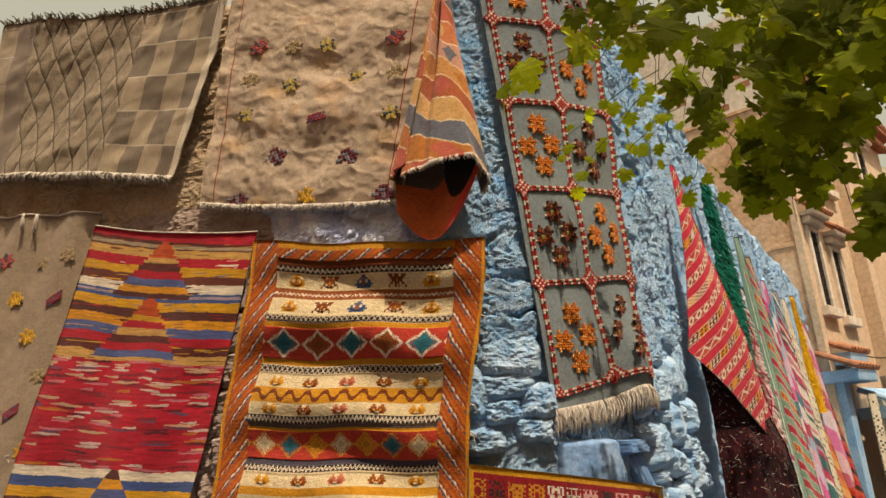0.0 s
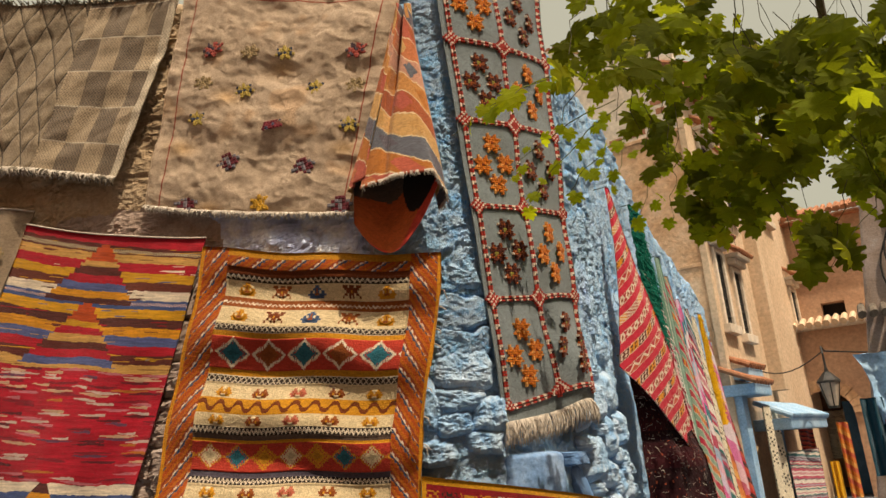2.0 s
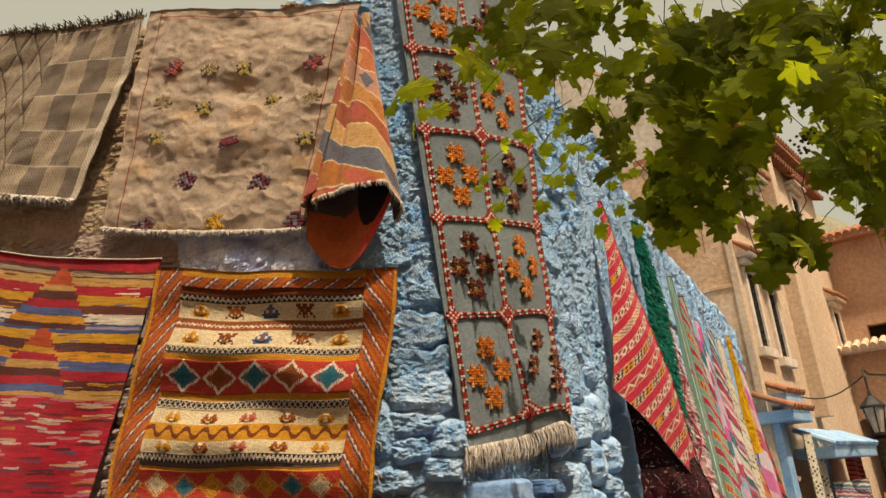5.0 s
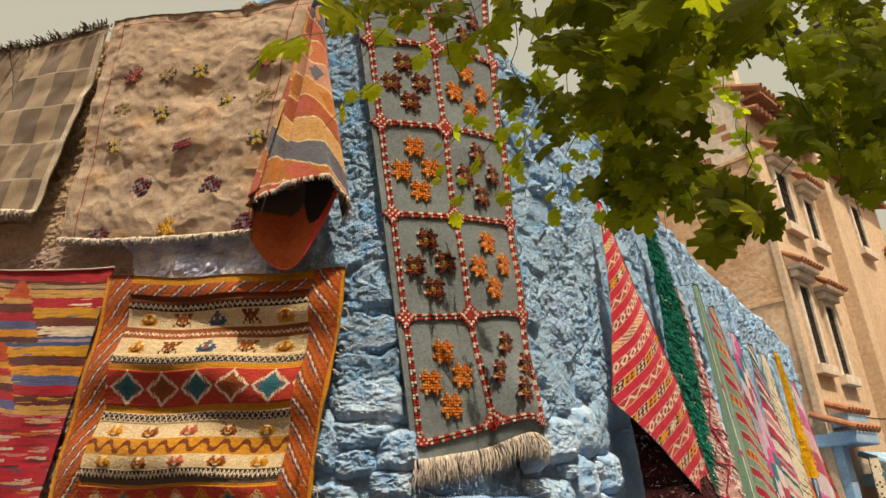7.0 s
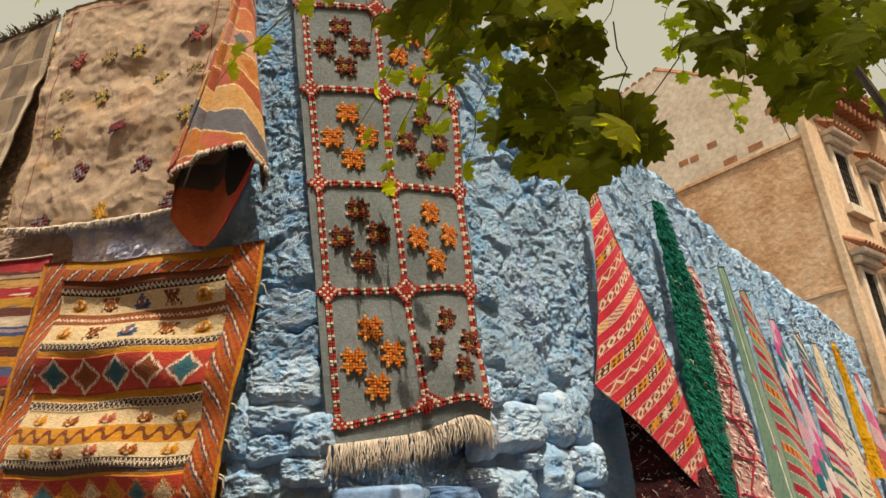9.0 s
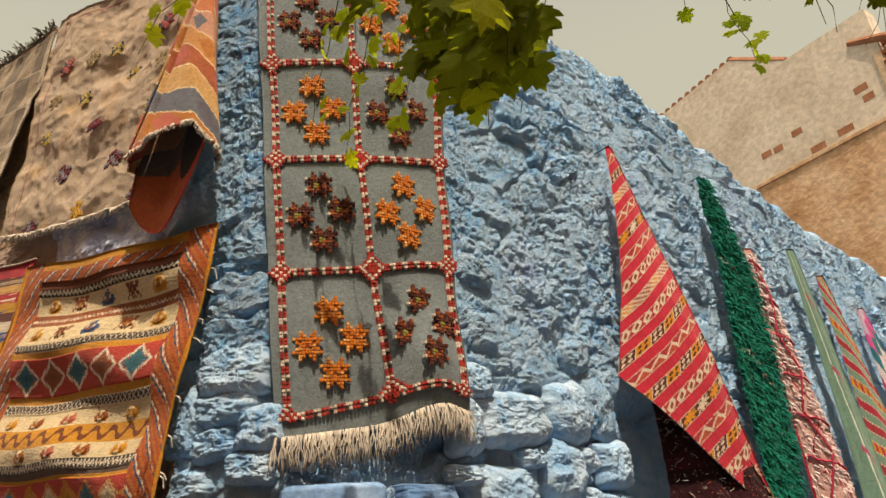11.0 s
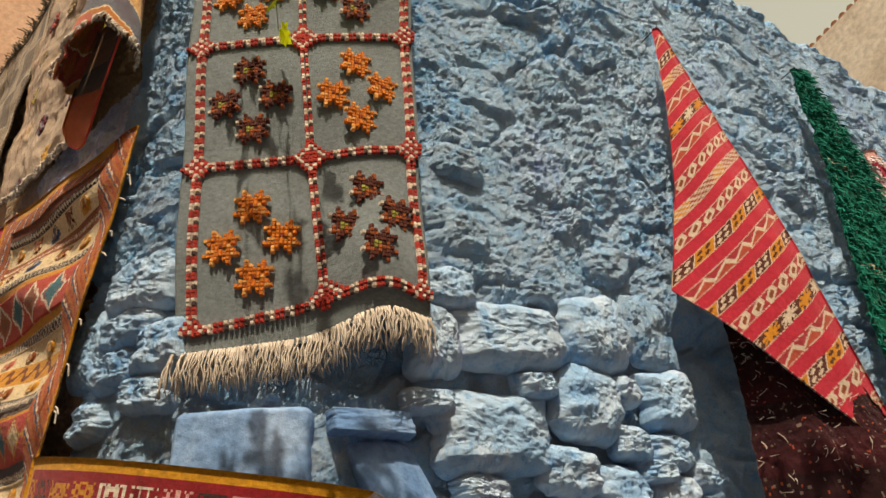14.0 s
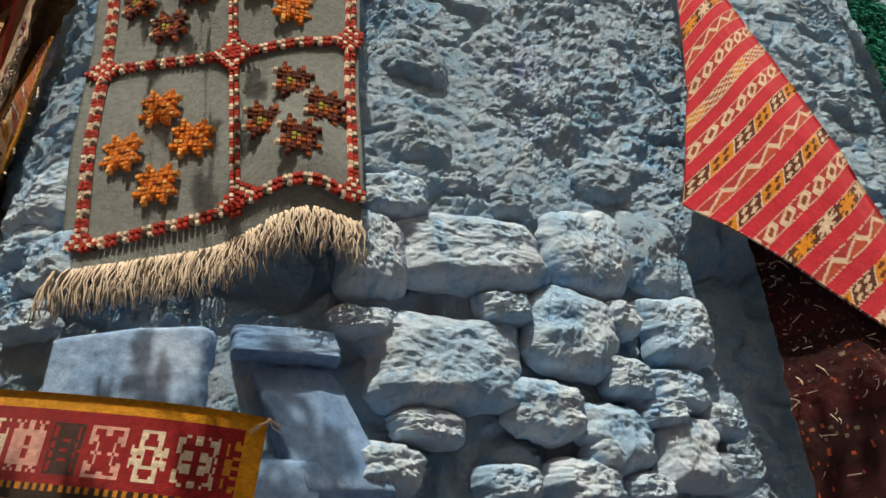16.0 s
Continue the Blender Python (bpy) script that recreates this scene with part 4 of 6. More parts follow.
# dark ellipse at the right paints the cone's inner shadow into the dye
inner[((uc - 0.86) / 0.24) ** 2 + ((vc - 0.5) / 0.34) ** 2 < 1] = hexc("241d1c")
sheet("lining", place(s3, z3, 0.10 + 0.09 * np.abs(u - 0.45) ** 1.3 + 0.03 * v), MAT_WOOL, rolled, tint(inner, fbm(uc * 20, vc * 80, seed=2), 0.7, 1.2), thick=0.008, label="orange and brown inner side with its shadow painted dark")
bm = bmesh.new()
rnd = random.Random(3)
row = [(s[-1, k], z[-1, k], max(w[-1, k], 0.05)) for k in range(0, 111)]
pts, ns = [], []
for k in range(150):
    a = row[rnd.randrange(0, 108)]
    pts.append(wall_point(a[0], a[1] + 0.01, a[2] + 0.004))
    ns.append(out_normal(a[0]))
yarn_strands(bm, pts, ns, 0.035, 0.004, rnd, 0.012, 0.015, 3)
part("fringe", bm, MAT_FRINGE, rolled, "short cream fringe on the hem", True)

# ---- the grey runner on the rounded corner ----
RUN_TL, RUN_TR, RUN_BR, RUN_BL = (0.19, 4.60), (1.13, 4.68), (1.13, 1.865), (0.40, 1.775)


def runner_w(u, v):
    z = 4.64 - 2.82 * v
    curl = 0.10 * np.exp(-((u - 0.80) / 0.17) ** 2) * np.exp(-((z - 1.98) / 0.30) ** 2)
    wav = 0.010 * np.sin(z * 9 + u * 3) + 0.025 * (fbm(u * 3, z * 2.5, octaves=2, seed=51) - 0.5)
    return 0.022 - 0.2855 * u + 0.3217 * u * u + curl + wav * 0.7


def runner_bow(u, v):
    return 0 * u, 0.045 * np.exp(-((u - 0.80) / 0.16) ** 2) * np.clip((v - 0.70) / 0.30, 0, 1)


def runner_pat(u, v):
    out = np.broadcast_to(hexc("7c878b"), u.shape + (3,)).copy()
    return tint(out, fbm(u * 60, v * 420, octaves=3, gain=0.7, seed=77), 0.68, 1.28)


runner, loc = rug("runner_rug", "long grey runner with red and white knotted borders and star flowers", RUN_TL, RUN_TR, RUN_BR, RUN_BL, runner_w, 110, 330, runner_pat, bow=runner_bow)
bm = bmesh.new()
rnd = random.Random(12)
pts, ns = [], []
for i in range(52):
    cu = (i + 0.5) / 52
    gap = rnd.uniform(-0.004, 0.004)
    for j in range(rnd.randrange(4, 10)):
        p, n = loc(min(max(cu + gap + rnd.gauss(0, 0.0045), 0), 1), 0.995, 0.006 + rnd.uniform(0, 0.012))
        pts.append(p)
        ns.append(n)
yarn_strands(bm, pts, ns, 0.125, 0.003, rnd, 0.03, 0.03, 5)
part("fringe", bm, MAT_FRINGE, runner, "long loose cream fringe", True)

BEAD_V = [(-1, 0, -1), (1, 0, -1), (1, 0, 1), (-1, 0, 1), (-.7, 1, -.7), (.7, 1, -.7), (.7, 1, .7), (-.7, 1, .7)]
BEAD_F = [(4, 5, 6, 7), (0, 1, 5, 4), (1, 2, 6, 5), (2, 3, 7, 6), (3, 0, 4, 7)]


def bead_mesh(name, knots, frame_of=None, parent=None, label=""):
    """Knots of pile: (place, normal, half width, half height, depth, dye), all in one mesh."""
    vs, fs, cols = [], [], []
    for p, n, a, b, h, c in knots:
        o = len(vs)
        x = Vector((-n.y, n.x, 0))
        vs += [tuple(p + x * (i * a) + n * (j * h) + Vector((0, 0, k * b))) for i, j, k in BEAD_V]
        fs += [tuple(o + i for i in f) for f in BEAD_F]
        cols += [c] * 5
    me = bpy.data.meshes.new(name)
    me.from_pydata(vs, [], fs)
    at = me.color_attributes.new("dye", "FLOAT_COLOR", "CORNER")
    c = np.ones((len(fs), 4, 4), np.float32)
    c[:, :, :3] = np.array(cols)[:, None, :]
    at.data.foreach_set("color", c.ravel())
    me.materials.append(MAT_PILE)
    if parent is None:
        return me
    ob = new(name, me)
    ob.parent = parent
    if label:
        ob["label"] = label
    return ob


REDK, WHTK = hexc("b5392c"), hexc("ecdccb")
NODE_Z = [4.64 - 2.82 * v for v in (0.972, 0.766, 0.576, 0.388, 0.198, 0.010)]
LEFT_U, RIGHT_U = 0.062, 0.965


def mid_u(z):
    """The middle band wanders: the cloth is bunched towards its foot."""
    return float(np.interp(z, [1.9, 2.48, 2.99, 4.5], [0.60, 0.545, 0.51, 0.49]))



def v_of(z):
    return (4.64 - z) / 2.82


rnd = random.Random(77)


def band_knots(u0, v0, u1, v1, count, seed):
    out = []
    for i in range(count):
        t = (i + 0.5) / count
        big = (i // 2) % 2
        for k in (-1, 1):
            du = 0.010 * k if abs(v1 - v0) > abs(u1 - u0) else 0
            dv = 0.0032 * k if not du else 0
            p, n = loc(u0 + (u1 - u0) * t + du, v0 + (v1 - v0) * t + dv, 0.003)
            c = (REDK if big == 0 else WHTK) * rnd.uniform(0.8, 1.15)
            if big and i % 4 == 2 and k > 0:
                c = hexc("4a3a34")
            out.append((p, n, 0.0068, 0.0068, 0.010 + rnd.uniform(0, .004), c))
    return out


for z0, z1 in zip(NODE_Z, NODE_Z[1:]):
    for ua, ub in ((LEFT_U, LEFT_U), (mid_u(z0), mid_u(z1)), (RIGHT_U, RIGHT_U)):
        bead_mesh("border_band", band_knots(ua, v_of(z0), ub, v_of(z1), 42, 1), parent=runner, label="red and white knotted band")
for iz, z0 in enumerate(NODE_Z[:-1]):
    mid = mid_u(z0)
    rise = 0.035 if iz == 0 else 0.0
    for ua, za, ub, zb in ((LEFT_U, z0, mid, z0 + rise), (mid, z0 + rise, RIGHT_U, z0)):
        bead_mesh("border_band", band_knots(ua, v_of(za), ub, v_of(zb), 26, 2), parent=runner, label="red and white knotted band")
    for uu, big in ((LEFT_U, 3), (mid, 4), (RIGHT_U, 3)):
        kn = []
        for a in range(-big, big + 1):
            for b in range(-big, big + 1):
                if abs(a) + abs(b) <= big and not (iz == 0 and b < 0):
                    p, n = loc(min(max(uu + a * 0.0185, 0.0), 1.0), v_of(z0 + (rise if uu == mid else 0) + b * 0.015), 0.003)
                    c = REDK if (abs(a) + abs(b)) % 2 == (big % 2) or abs(a) + abs(b) == 1 else WHTK
                    kn.append((p, n, 0.0072, 0.0072, 0.012 + rnd.uniform(0, .004), c * rnd.uniform(.8, 1.15)))
        bead_mesh("corner_diamond", kn, parent=runner, label="stepped red and white diamond")

STAR = ["..X...X..", "..XX.XX..", "XXXXXXXXX", ".XXXXXXX.", "..XXOXX..", ".XXXXXXX.", "XXXXXXXXX", "..XX.XX..", "..X...X.."]


def star_mesh(warm):
    """An eight-pointed star of pile knots."""
    kn, r2 = [], random.Random(5 + warm)
    n, q = Vector((0, 1, 0)), 0.0128
    for j, line in enumerate(STAR):
        for i, ch in enumerate(line):
            if ch == ".":
                continue
            x, z = (i - 4) * q * 1.02, (4 - j) * q * 1.05
            if warm:
                c = hexc("d57a1f") if r2.random() < 0.75 else hexc("e8a95c")
                if ch == "O":
                    c = hexc("8a3c20")
            else:
                c = hexc("5c2a1c") if r2.random() < 0.7 else hexc("a05224")
                if i in (0, 8) and r2.random() < 0.7:
                    c = hexc("e0d4c2")
                if ch == "O" or (r2.random() < 0.15 and 2 < i < 6):
                    c = hexc("9c9a40")
            kn.append((Vector((x, 0, z)), n, q * 0.56, q * 0.56, 0.013 + r2.uniform(0, .006), c * r2.uniform(.82, 1.15)))
    return bead_mesh("star_flower", kn)


STARS = [star_mesh(0), star_mesh(1)]
for row in range(5):
    zc = (NODE_Z[row] + NODE_Z[row + 1]) / 2 - (0.0 if row else 0.015)
    mid = mid_u(zc)
    for col, (ua, ub) in enumerate(((LEFT_U, mid), (mid, RIGHT_U))):
        uc, cw = (ua + ub) / 2, ub - ua
        warm = (row + col) % 2 == 0
        for du, dz in ((-0.05, 0.13), (-0.28, -0.01), (0.20, 0.01), (-0.02, -0.125)):
            p, n = loc(uc + (du + 0.05 * col) * cw, v_of(zc + dz), 0.003)
            on_cloth(STARS[1 if warm else 0], p, n, runner, "star_flower")

# ---- the red and yellow rug below ----
def low_pat(u, v):
    out = np.broadcast_to(hexc("8e1c22"), u.shape + (3,)).copy()
    x, y = u * 1.3, v * 0.6
    rim = (v < 0.05) | (u < 0.02) | (u > 0.965)
    k = np.floor(x / 0.11)
    fx, fy = (x / 0.11) % 1, (y - 0.04) / 0.11
    inb = (fy > 0.1) & (fy < 0.9)
    gx, gy = np.floor(fx * 12), np.floor(fy * 13)
    sym, gy = np.minimum(gx, 11 - gx), np.minimum(gy, 12 - gy)
    on = ((hash1(sym + gy * 7 + k * 17, 3) > 0.42)) & inb & (fx > 0.08) & (fx < 0.92)
    cc = choose((hash1(k, 8) * 5).astype(int), [hexc("d9d0bc"), hexc("c98a22"), hexc("d9a8a0"), hexc("d9d0bc"), hexc("3c2a26")])
    out[on] = cc[on]
    dk = (fy > 1.0) & (fy < 1.25)
    out[dk] = hexc("2a1c18")
    out[dk & (np.floor(x / 0.012) % 2 == 0) & (fy < 1.12)] = hexc("c98a22")
    out[(fy >= 1.25) & (fy < 1.9)] = hexc("b39a72")
    out[(fy >= 1.9)] = hexc("7a1c20")
    out[rim] = hexc("d59a1e")
    return tint(out, fbm(x * 80, y * 160, octaves=2, gain=0.7, seed=6), 0.65, 1.25)


low_rug, loc = rug("red_border_rug", "dark red rug with yellow edge and pale figures", (-0.02, 1.56), (0.94, 1.375), (0.87, 0.70), (-0.06, 0.82),
                   lambda u, v: 0.10 + 0.015 * np.sin(u * 8) + 0.02 * v, 230, 110, low_pat)
p, n = loc(1.0, 0.0, 0.004)
bm = bmesh.new()
yarn_strands(bm, [p] * 7, [n] * 7, 0.03, 0.002, random.Random(1), 0.04, 0.03, 3)
part("corner_threads", bm, MAT_FRINGE, low_rug, "frayed corner threads")
# ---- rugs that hang from single hooks along the second flank ----
def hung(name, label, left, right, pattern, nu, nv, bulge=0.05, folds=2.0, fold_amp=0.02, mat=None, seed=0, shag=0.0, part_name="cloth"):
    """A rug caught up on one hook: two edges, each a run of (s, w, z) from the hook down, and a bulging cloth between."""
    top = empty(name, label, "rug", "rugs on hooks")
    u, v = np.meshgrid(np.linspace(0, 1, nu + 1), np.linspace(0, 1, nv + 1))

    def run(pts):
        k = np.linspace(0, 1, len(pts))
        return [np.interp(v, k, [p[i] for p in pts]) for i in range(3)]
    a, b = run(left), run(right)
    s, w, z = (a[i] * (1 - u) + b[i] * u for i in range(3))
    f = np.sin(u * math.pi)
    w = w + f * bulge * np.sqrt(v) + fold_amp * np.sin(u * folds * math.tau + seed) * v * f + (fbm(u * 3 + seed, v * 6, octaves=3, seed=seed) - 0.5) * 0.03 * np.sqrt(v)
    s = s - f * bulge * 0.6 * np.sqrt(v)
    if shag:
        w = w + (fbm(u * 18, v * 46, octaves=3, gain=0.8, seed=seed) - 0.4) * shag
        s = s + (fbm(u * 20 + 4, v * 50, octaves=3, gain=0.8, seed=seed + 1) - 0.5) * shag
        z = z + (fbm(u * 20 + 9, v * 50, octaves=3, gain=0.8, seed=seed + 2) - 0.5) * shag
    uc, vc = np.meshgrid((np.arange(nu) + .5) / nu, (np.arange(nv) + .5) / nv)
    sheet(part_name, place(s, z, w), mat or MAT_WOOL, top, pattern(uc, vc), thick=0.01)

    a, b = wall_point(float(left[0][0]) + 0.02, float(left[0][2]) + 0.01, -0.03), wall_point(float(left[0][0]) + 0.02, float(left[0][2]) + 0.02, float(left[0][1]) + 0.02)
    bm = bmesh.new()
    tube(bm, [a, b, b + Vector((0, 0, 0.012))], 0.003, 0.0025, 6)
    part("hook", bm, MAT_IRON, top, "black iron hook")

    def locate(pu, pv, lift=0.0):
        i, j = min(int(pv * nv), nv), min(int(pu * nu), nu)
        return wall_point(float(s[i, j]), float(z[i, j]), float(w[i, j]) + lift), out_normal(float(s[i, j]))
    return top, locate


CRIM = hexc("c02c40")


def stripe_pat(u, v):
    """Slanting bands of crimson and of figured cream, ochre and brown."""
    zz = (1 - u) * np.interp(v, [0, .33, .67, 1], [3.69, 3.2, 2.7, 2.2]) + u * np.interp(v, [0, .33, .67, 1], [3.69, 3.05, 2.25, 1.4])
    x = u * (0.03 + 0.62 * v)
    y = 3.69 - zz + x * 1.1
    half = 0.074
    k = np.floor(y / half)
    ph = (y / half) % 1
    out = np.broadcast_to(CRIM, u.shape + (3,)).copy()
    fig = (k % 2) == 1
    kind = np.array([0, 3, 2, 0, 4, 0, 1, 2, 1, 3, 0, 3, 1, 4, 0, 3, 1, 2])[np.clip(((k - 1) // 2).astype(int), 0, 17)]
    out[fig] = hexc("a8363c")
    cream, ochre, brown = hexc("d6c4ae"), hexc("cf8a20"), hexc("5a3024")
    cell = (x / 0.062) % 1
    t = np.abs(cell - 0.5) * 2
    odd = np.floor(x / 0.062) % 2
    # white zigzag on ochre and rose
    m = fig & (kind == 0)
    out[m & (ph > 0.2 + 0.6 * t)] = hexc("b4503c")
    out[m & (np.abs(ph - 0.2 - 0.6 * t) < 0.13)] = cream
    # chain of small lozenges
    m = fig & (kind == 1)
    d = np.abs(((x / 0.045) % 1) - 0.5) * 2 + np.abs(ph - 0.5) * 1.5
    out[m & (d < 0.95)] = cream
    out[m & (d < 0.42)] = hexc("8a4a2c")
    # little checks
    m = fig & (kind == 2)
    chk = (np.floor(x / 0.0125) + np.floor(y / 0.0125)) % 2 == 0
    out[m] = hexc("a4503e")
    out[m & chk] = cream
    out[m & ~chk & (np.floor(x / 0.05) % 3 == 0)] = ochre
    # squares with four-petalled flowers
    m = fig & (kind == 3)
    out[m] = np.where((odd == 0)[..., None], brown, ochre)[m]
    fl = np.minimum(np.abs(np.abs(cell - 0.5) - 0.2), 1) + np.minimum(np.abs(np.abs(ph - 0.5) - 0.2), 1)
    out[m & (fl < 0.17)] = np.where((odd == 0)[..., None], cream, brown)[m & (fl < 0.17)]
    out[m & (cell < 0.06)] = cream
    # wide band of ochre stars between white crosses
    m = fig & (kind == 4)
    out[m] = brown
    r1, r2 = np.abs(cell - 0.5), np.abs(ph - 0.5)
    st = (np.minimum(r1, r2) < 0.1) & (np.maximum(r1, r2) < 0.45) | (np.abs(r1 - r2) < 0.1) & (np.maximum(r1, r2) < 0.36)
    out[m & st] = np.where((odd == 0)[..., None], ochre * 1.1, cream)[m & st]
    out[fig & ((ph < 0.07) | (ph > 0.93))] = cream * 0.95
    return tint(out, fbm(u * 90, v * 260, octaves=2, gain=0.7, seed=4), 0.75, 1.18)


striped, loc = hung("striped_rug", "crimson kilim with figured cream and ochre bands hung from one hook",
                    [(2.53, 0.07, 3.69), (2.47, 0.09, 3.2), (2.40, 0.08, 2.7), (2.28, 0.045, 2.20)],
                    [(2.55, 0.09, 3.69), (2.66, 0.19, 3.05), (2.69, 0.37, 2.25), (2.80, 0.47, 1.40)], stripe_pat, 190, 420, 0.05, 1.0, 0.01, seed=1)
bm = bmesh.new()
for i in range(30):
    p, n = loc(0.05 + 0.9 * i / 30, 0.999, 0.004)
    bmesh.ops.create_icosphere(bm, subdivisions=1, radius=0.005, matrix=Matrix.Translation(p - Vector((0, 0, 0.004))))
tagged(part("sequins", bm, MAT_FRINGE, striped, "small white sequins along the hem"), kind="stuff")

SEQ, seq_nt, seq_b = nodes_of("silver_sequin", 0.3, 0.5)
seq_b.inputs["Base Color"].default_value = (0.85, 0.85, 0.82, 1)
seq_b.inputs["Metallic"].default_value = 0.8


def dark_pat(u, v):
    out = choose((np.floor(v * 16).astype(int)) % 3, [hexc("341117"), hexc("3e141a"), hexc("2a0f13")])
    st = hash1(np.floor(u * 90) + 131 * np.floor(v * 200), 5)
    out[st > 0.985] = hexc("75665c")
    out[(st > 0.955) & (st <= 0.975)] = hexc("a04a2c")
    return tint(out, fbm(u * 60, v * 120, octaves=3, gain=0.7, seed=8), 0.6, 1.3)


dark_rug, loc = hung("sequin_rug", "dark maroon shaggy rug with pale threads hung behind the striped one",
                     [(2.53, 0.04, 2.30), (2.51, 0.07, 1.95), (2.47, 0.09, 1.5), (2.45, 0.10, 0.75)],
                     [(2.70, 0.15, 2.30), (2.72, 0.32, 1.95), (2.72, 0.50, 1.5), (2.72, 0.56, 0.75)], dark_pat, 110, 220, 0.05, 2.0, 0.03, MAT_PILE, 3, 0.012)
bm = bmesh.new()
rnd = random.Random(21)
for i in range(210):
    p, n = loc(rnd.random(), rnd.uniform(0.02, 0.98), 0.012)
    d = Vector((rnd.uniform(-1, 1), rnd.uniform(-1, 1), rnd.uniform(-1, 0.4))).normalized() * rnd.uniform(0.02, 0.05)
    tube(bm, [p, p + d * 0.5 + n * 0.006, p + d], 0.0017, 0.001, 3)
tagged(part("pale_threads", bm, MAT_FRINGE, dark_rug, "short pale yarn ends"), kind="stuff")


def green_pat(u, v):
    out = tint(np.broadcast_to(hexc("0c6a54"), u.shape + (3,)).copy(), fbm(u * 30, v * 90, octaves=3, gain=0.7, seed=2), 0.45, 1.5)
    y = v * 2.3 - u * 0.2
    for yb in (0.72, 1.42):
        b = np.abs(y - yb) < 0.022
        out[b] = hexc("5a4a3a")
        t = np.abs((u * 7) % 1 - 0.5) * 2
        out[b & (np.abs((y - yb) / 0.022 - (t * 1.6 - 0.8)) < 0.4)] = hexc("e0d8c4")
    return out


green_rug, loc = hung("shaggy_green_rug", "emerald green shaggy rug with sequins hung from one hook",
                      [(3.74, 0.05, 3.90), (3.70, 0.07, 3.2), (3.60, 0.08, 2.5), (3.50, 0.10, 1.45)],
                      [(3.79, 0.08, 3.90), (3.93, 0.16, 3.10), (3.86, 0.18, 2.3), (3.66, 0.20, 1.45)], green_pat, 120, 260, 0.05, 1.5, 0.02, MAT_PILE, 5, 0.05)
bm = bmesh.new()
rnd = random.Random(22)
for i in range(2600):
    p, n = loc(rnd.random() ** 0.8 if i % 3 else rnd.choice((0.0, 1.0)), rnd.uniform(0.0, 0.99), 0.002)
    d = (n * 0.6 + Vector((rnd.uniform(-.8, .8), rnd.uniform(-.8, .8), -1))).normalized() * rnd.uniform(0.035, 0.085)
    tube(bm, [p, p + d * 0.5 + n * 0.01, p + d], 0.005, 0.0015, 3)
MAT_GREEN = plain("green_wool", [(0.3, (0.003, 0.10, 0.065)), (0.7, (0.008, 0.19, 0.13))], 20.0, 200.0, bump_dist=0.001)
tagged(part("shag", bm, MAT_GREEN, green_rug, "long green pile"), kind="stuff")
bm = bmesh.new()
for i in range(60):
    p, n = loc(rnd.random(), rnd.uniform(0.05, 0.98), 0.02)
    bmesh.ops.create_circle(bm, cap_ends=True, segments=7, radius=0.0055, matrix=Matrix.Translation(p) @ n.to_track_quat("Z", "Y").to_matrix().to_4x4())
tagged(part("sequins", bm, SEQ, green_rug, "silver sequins"), kind="stuff")


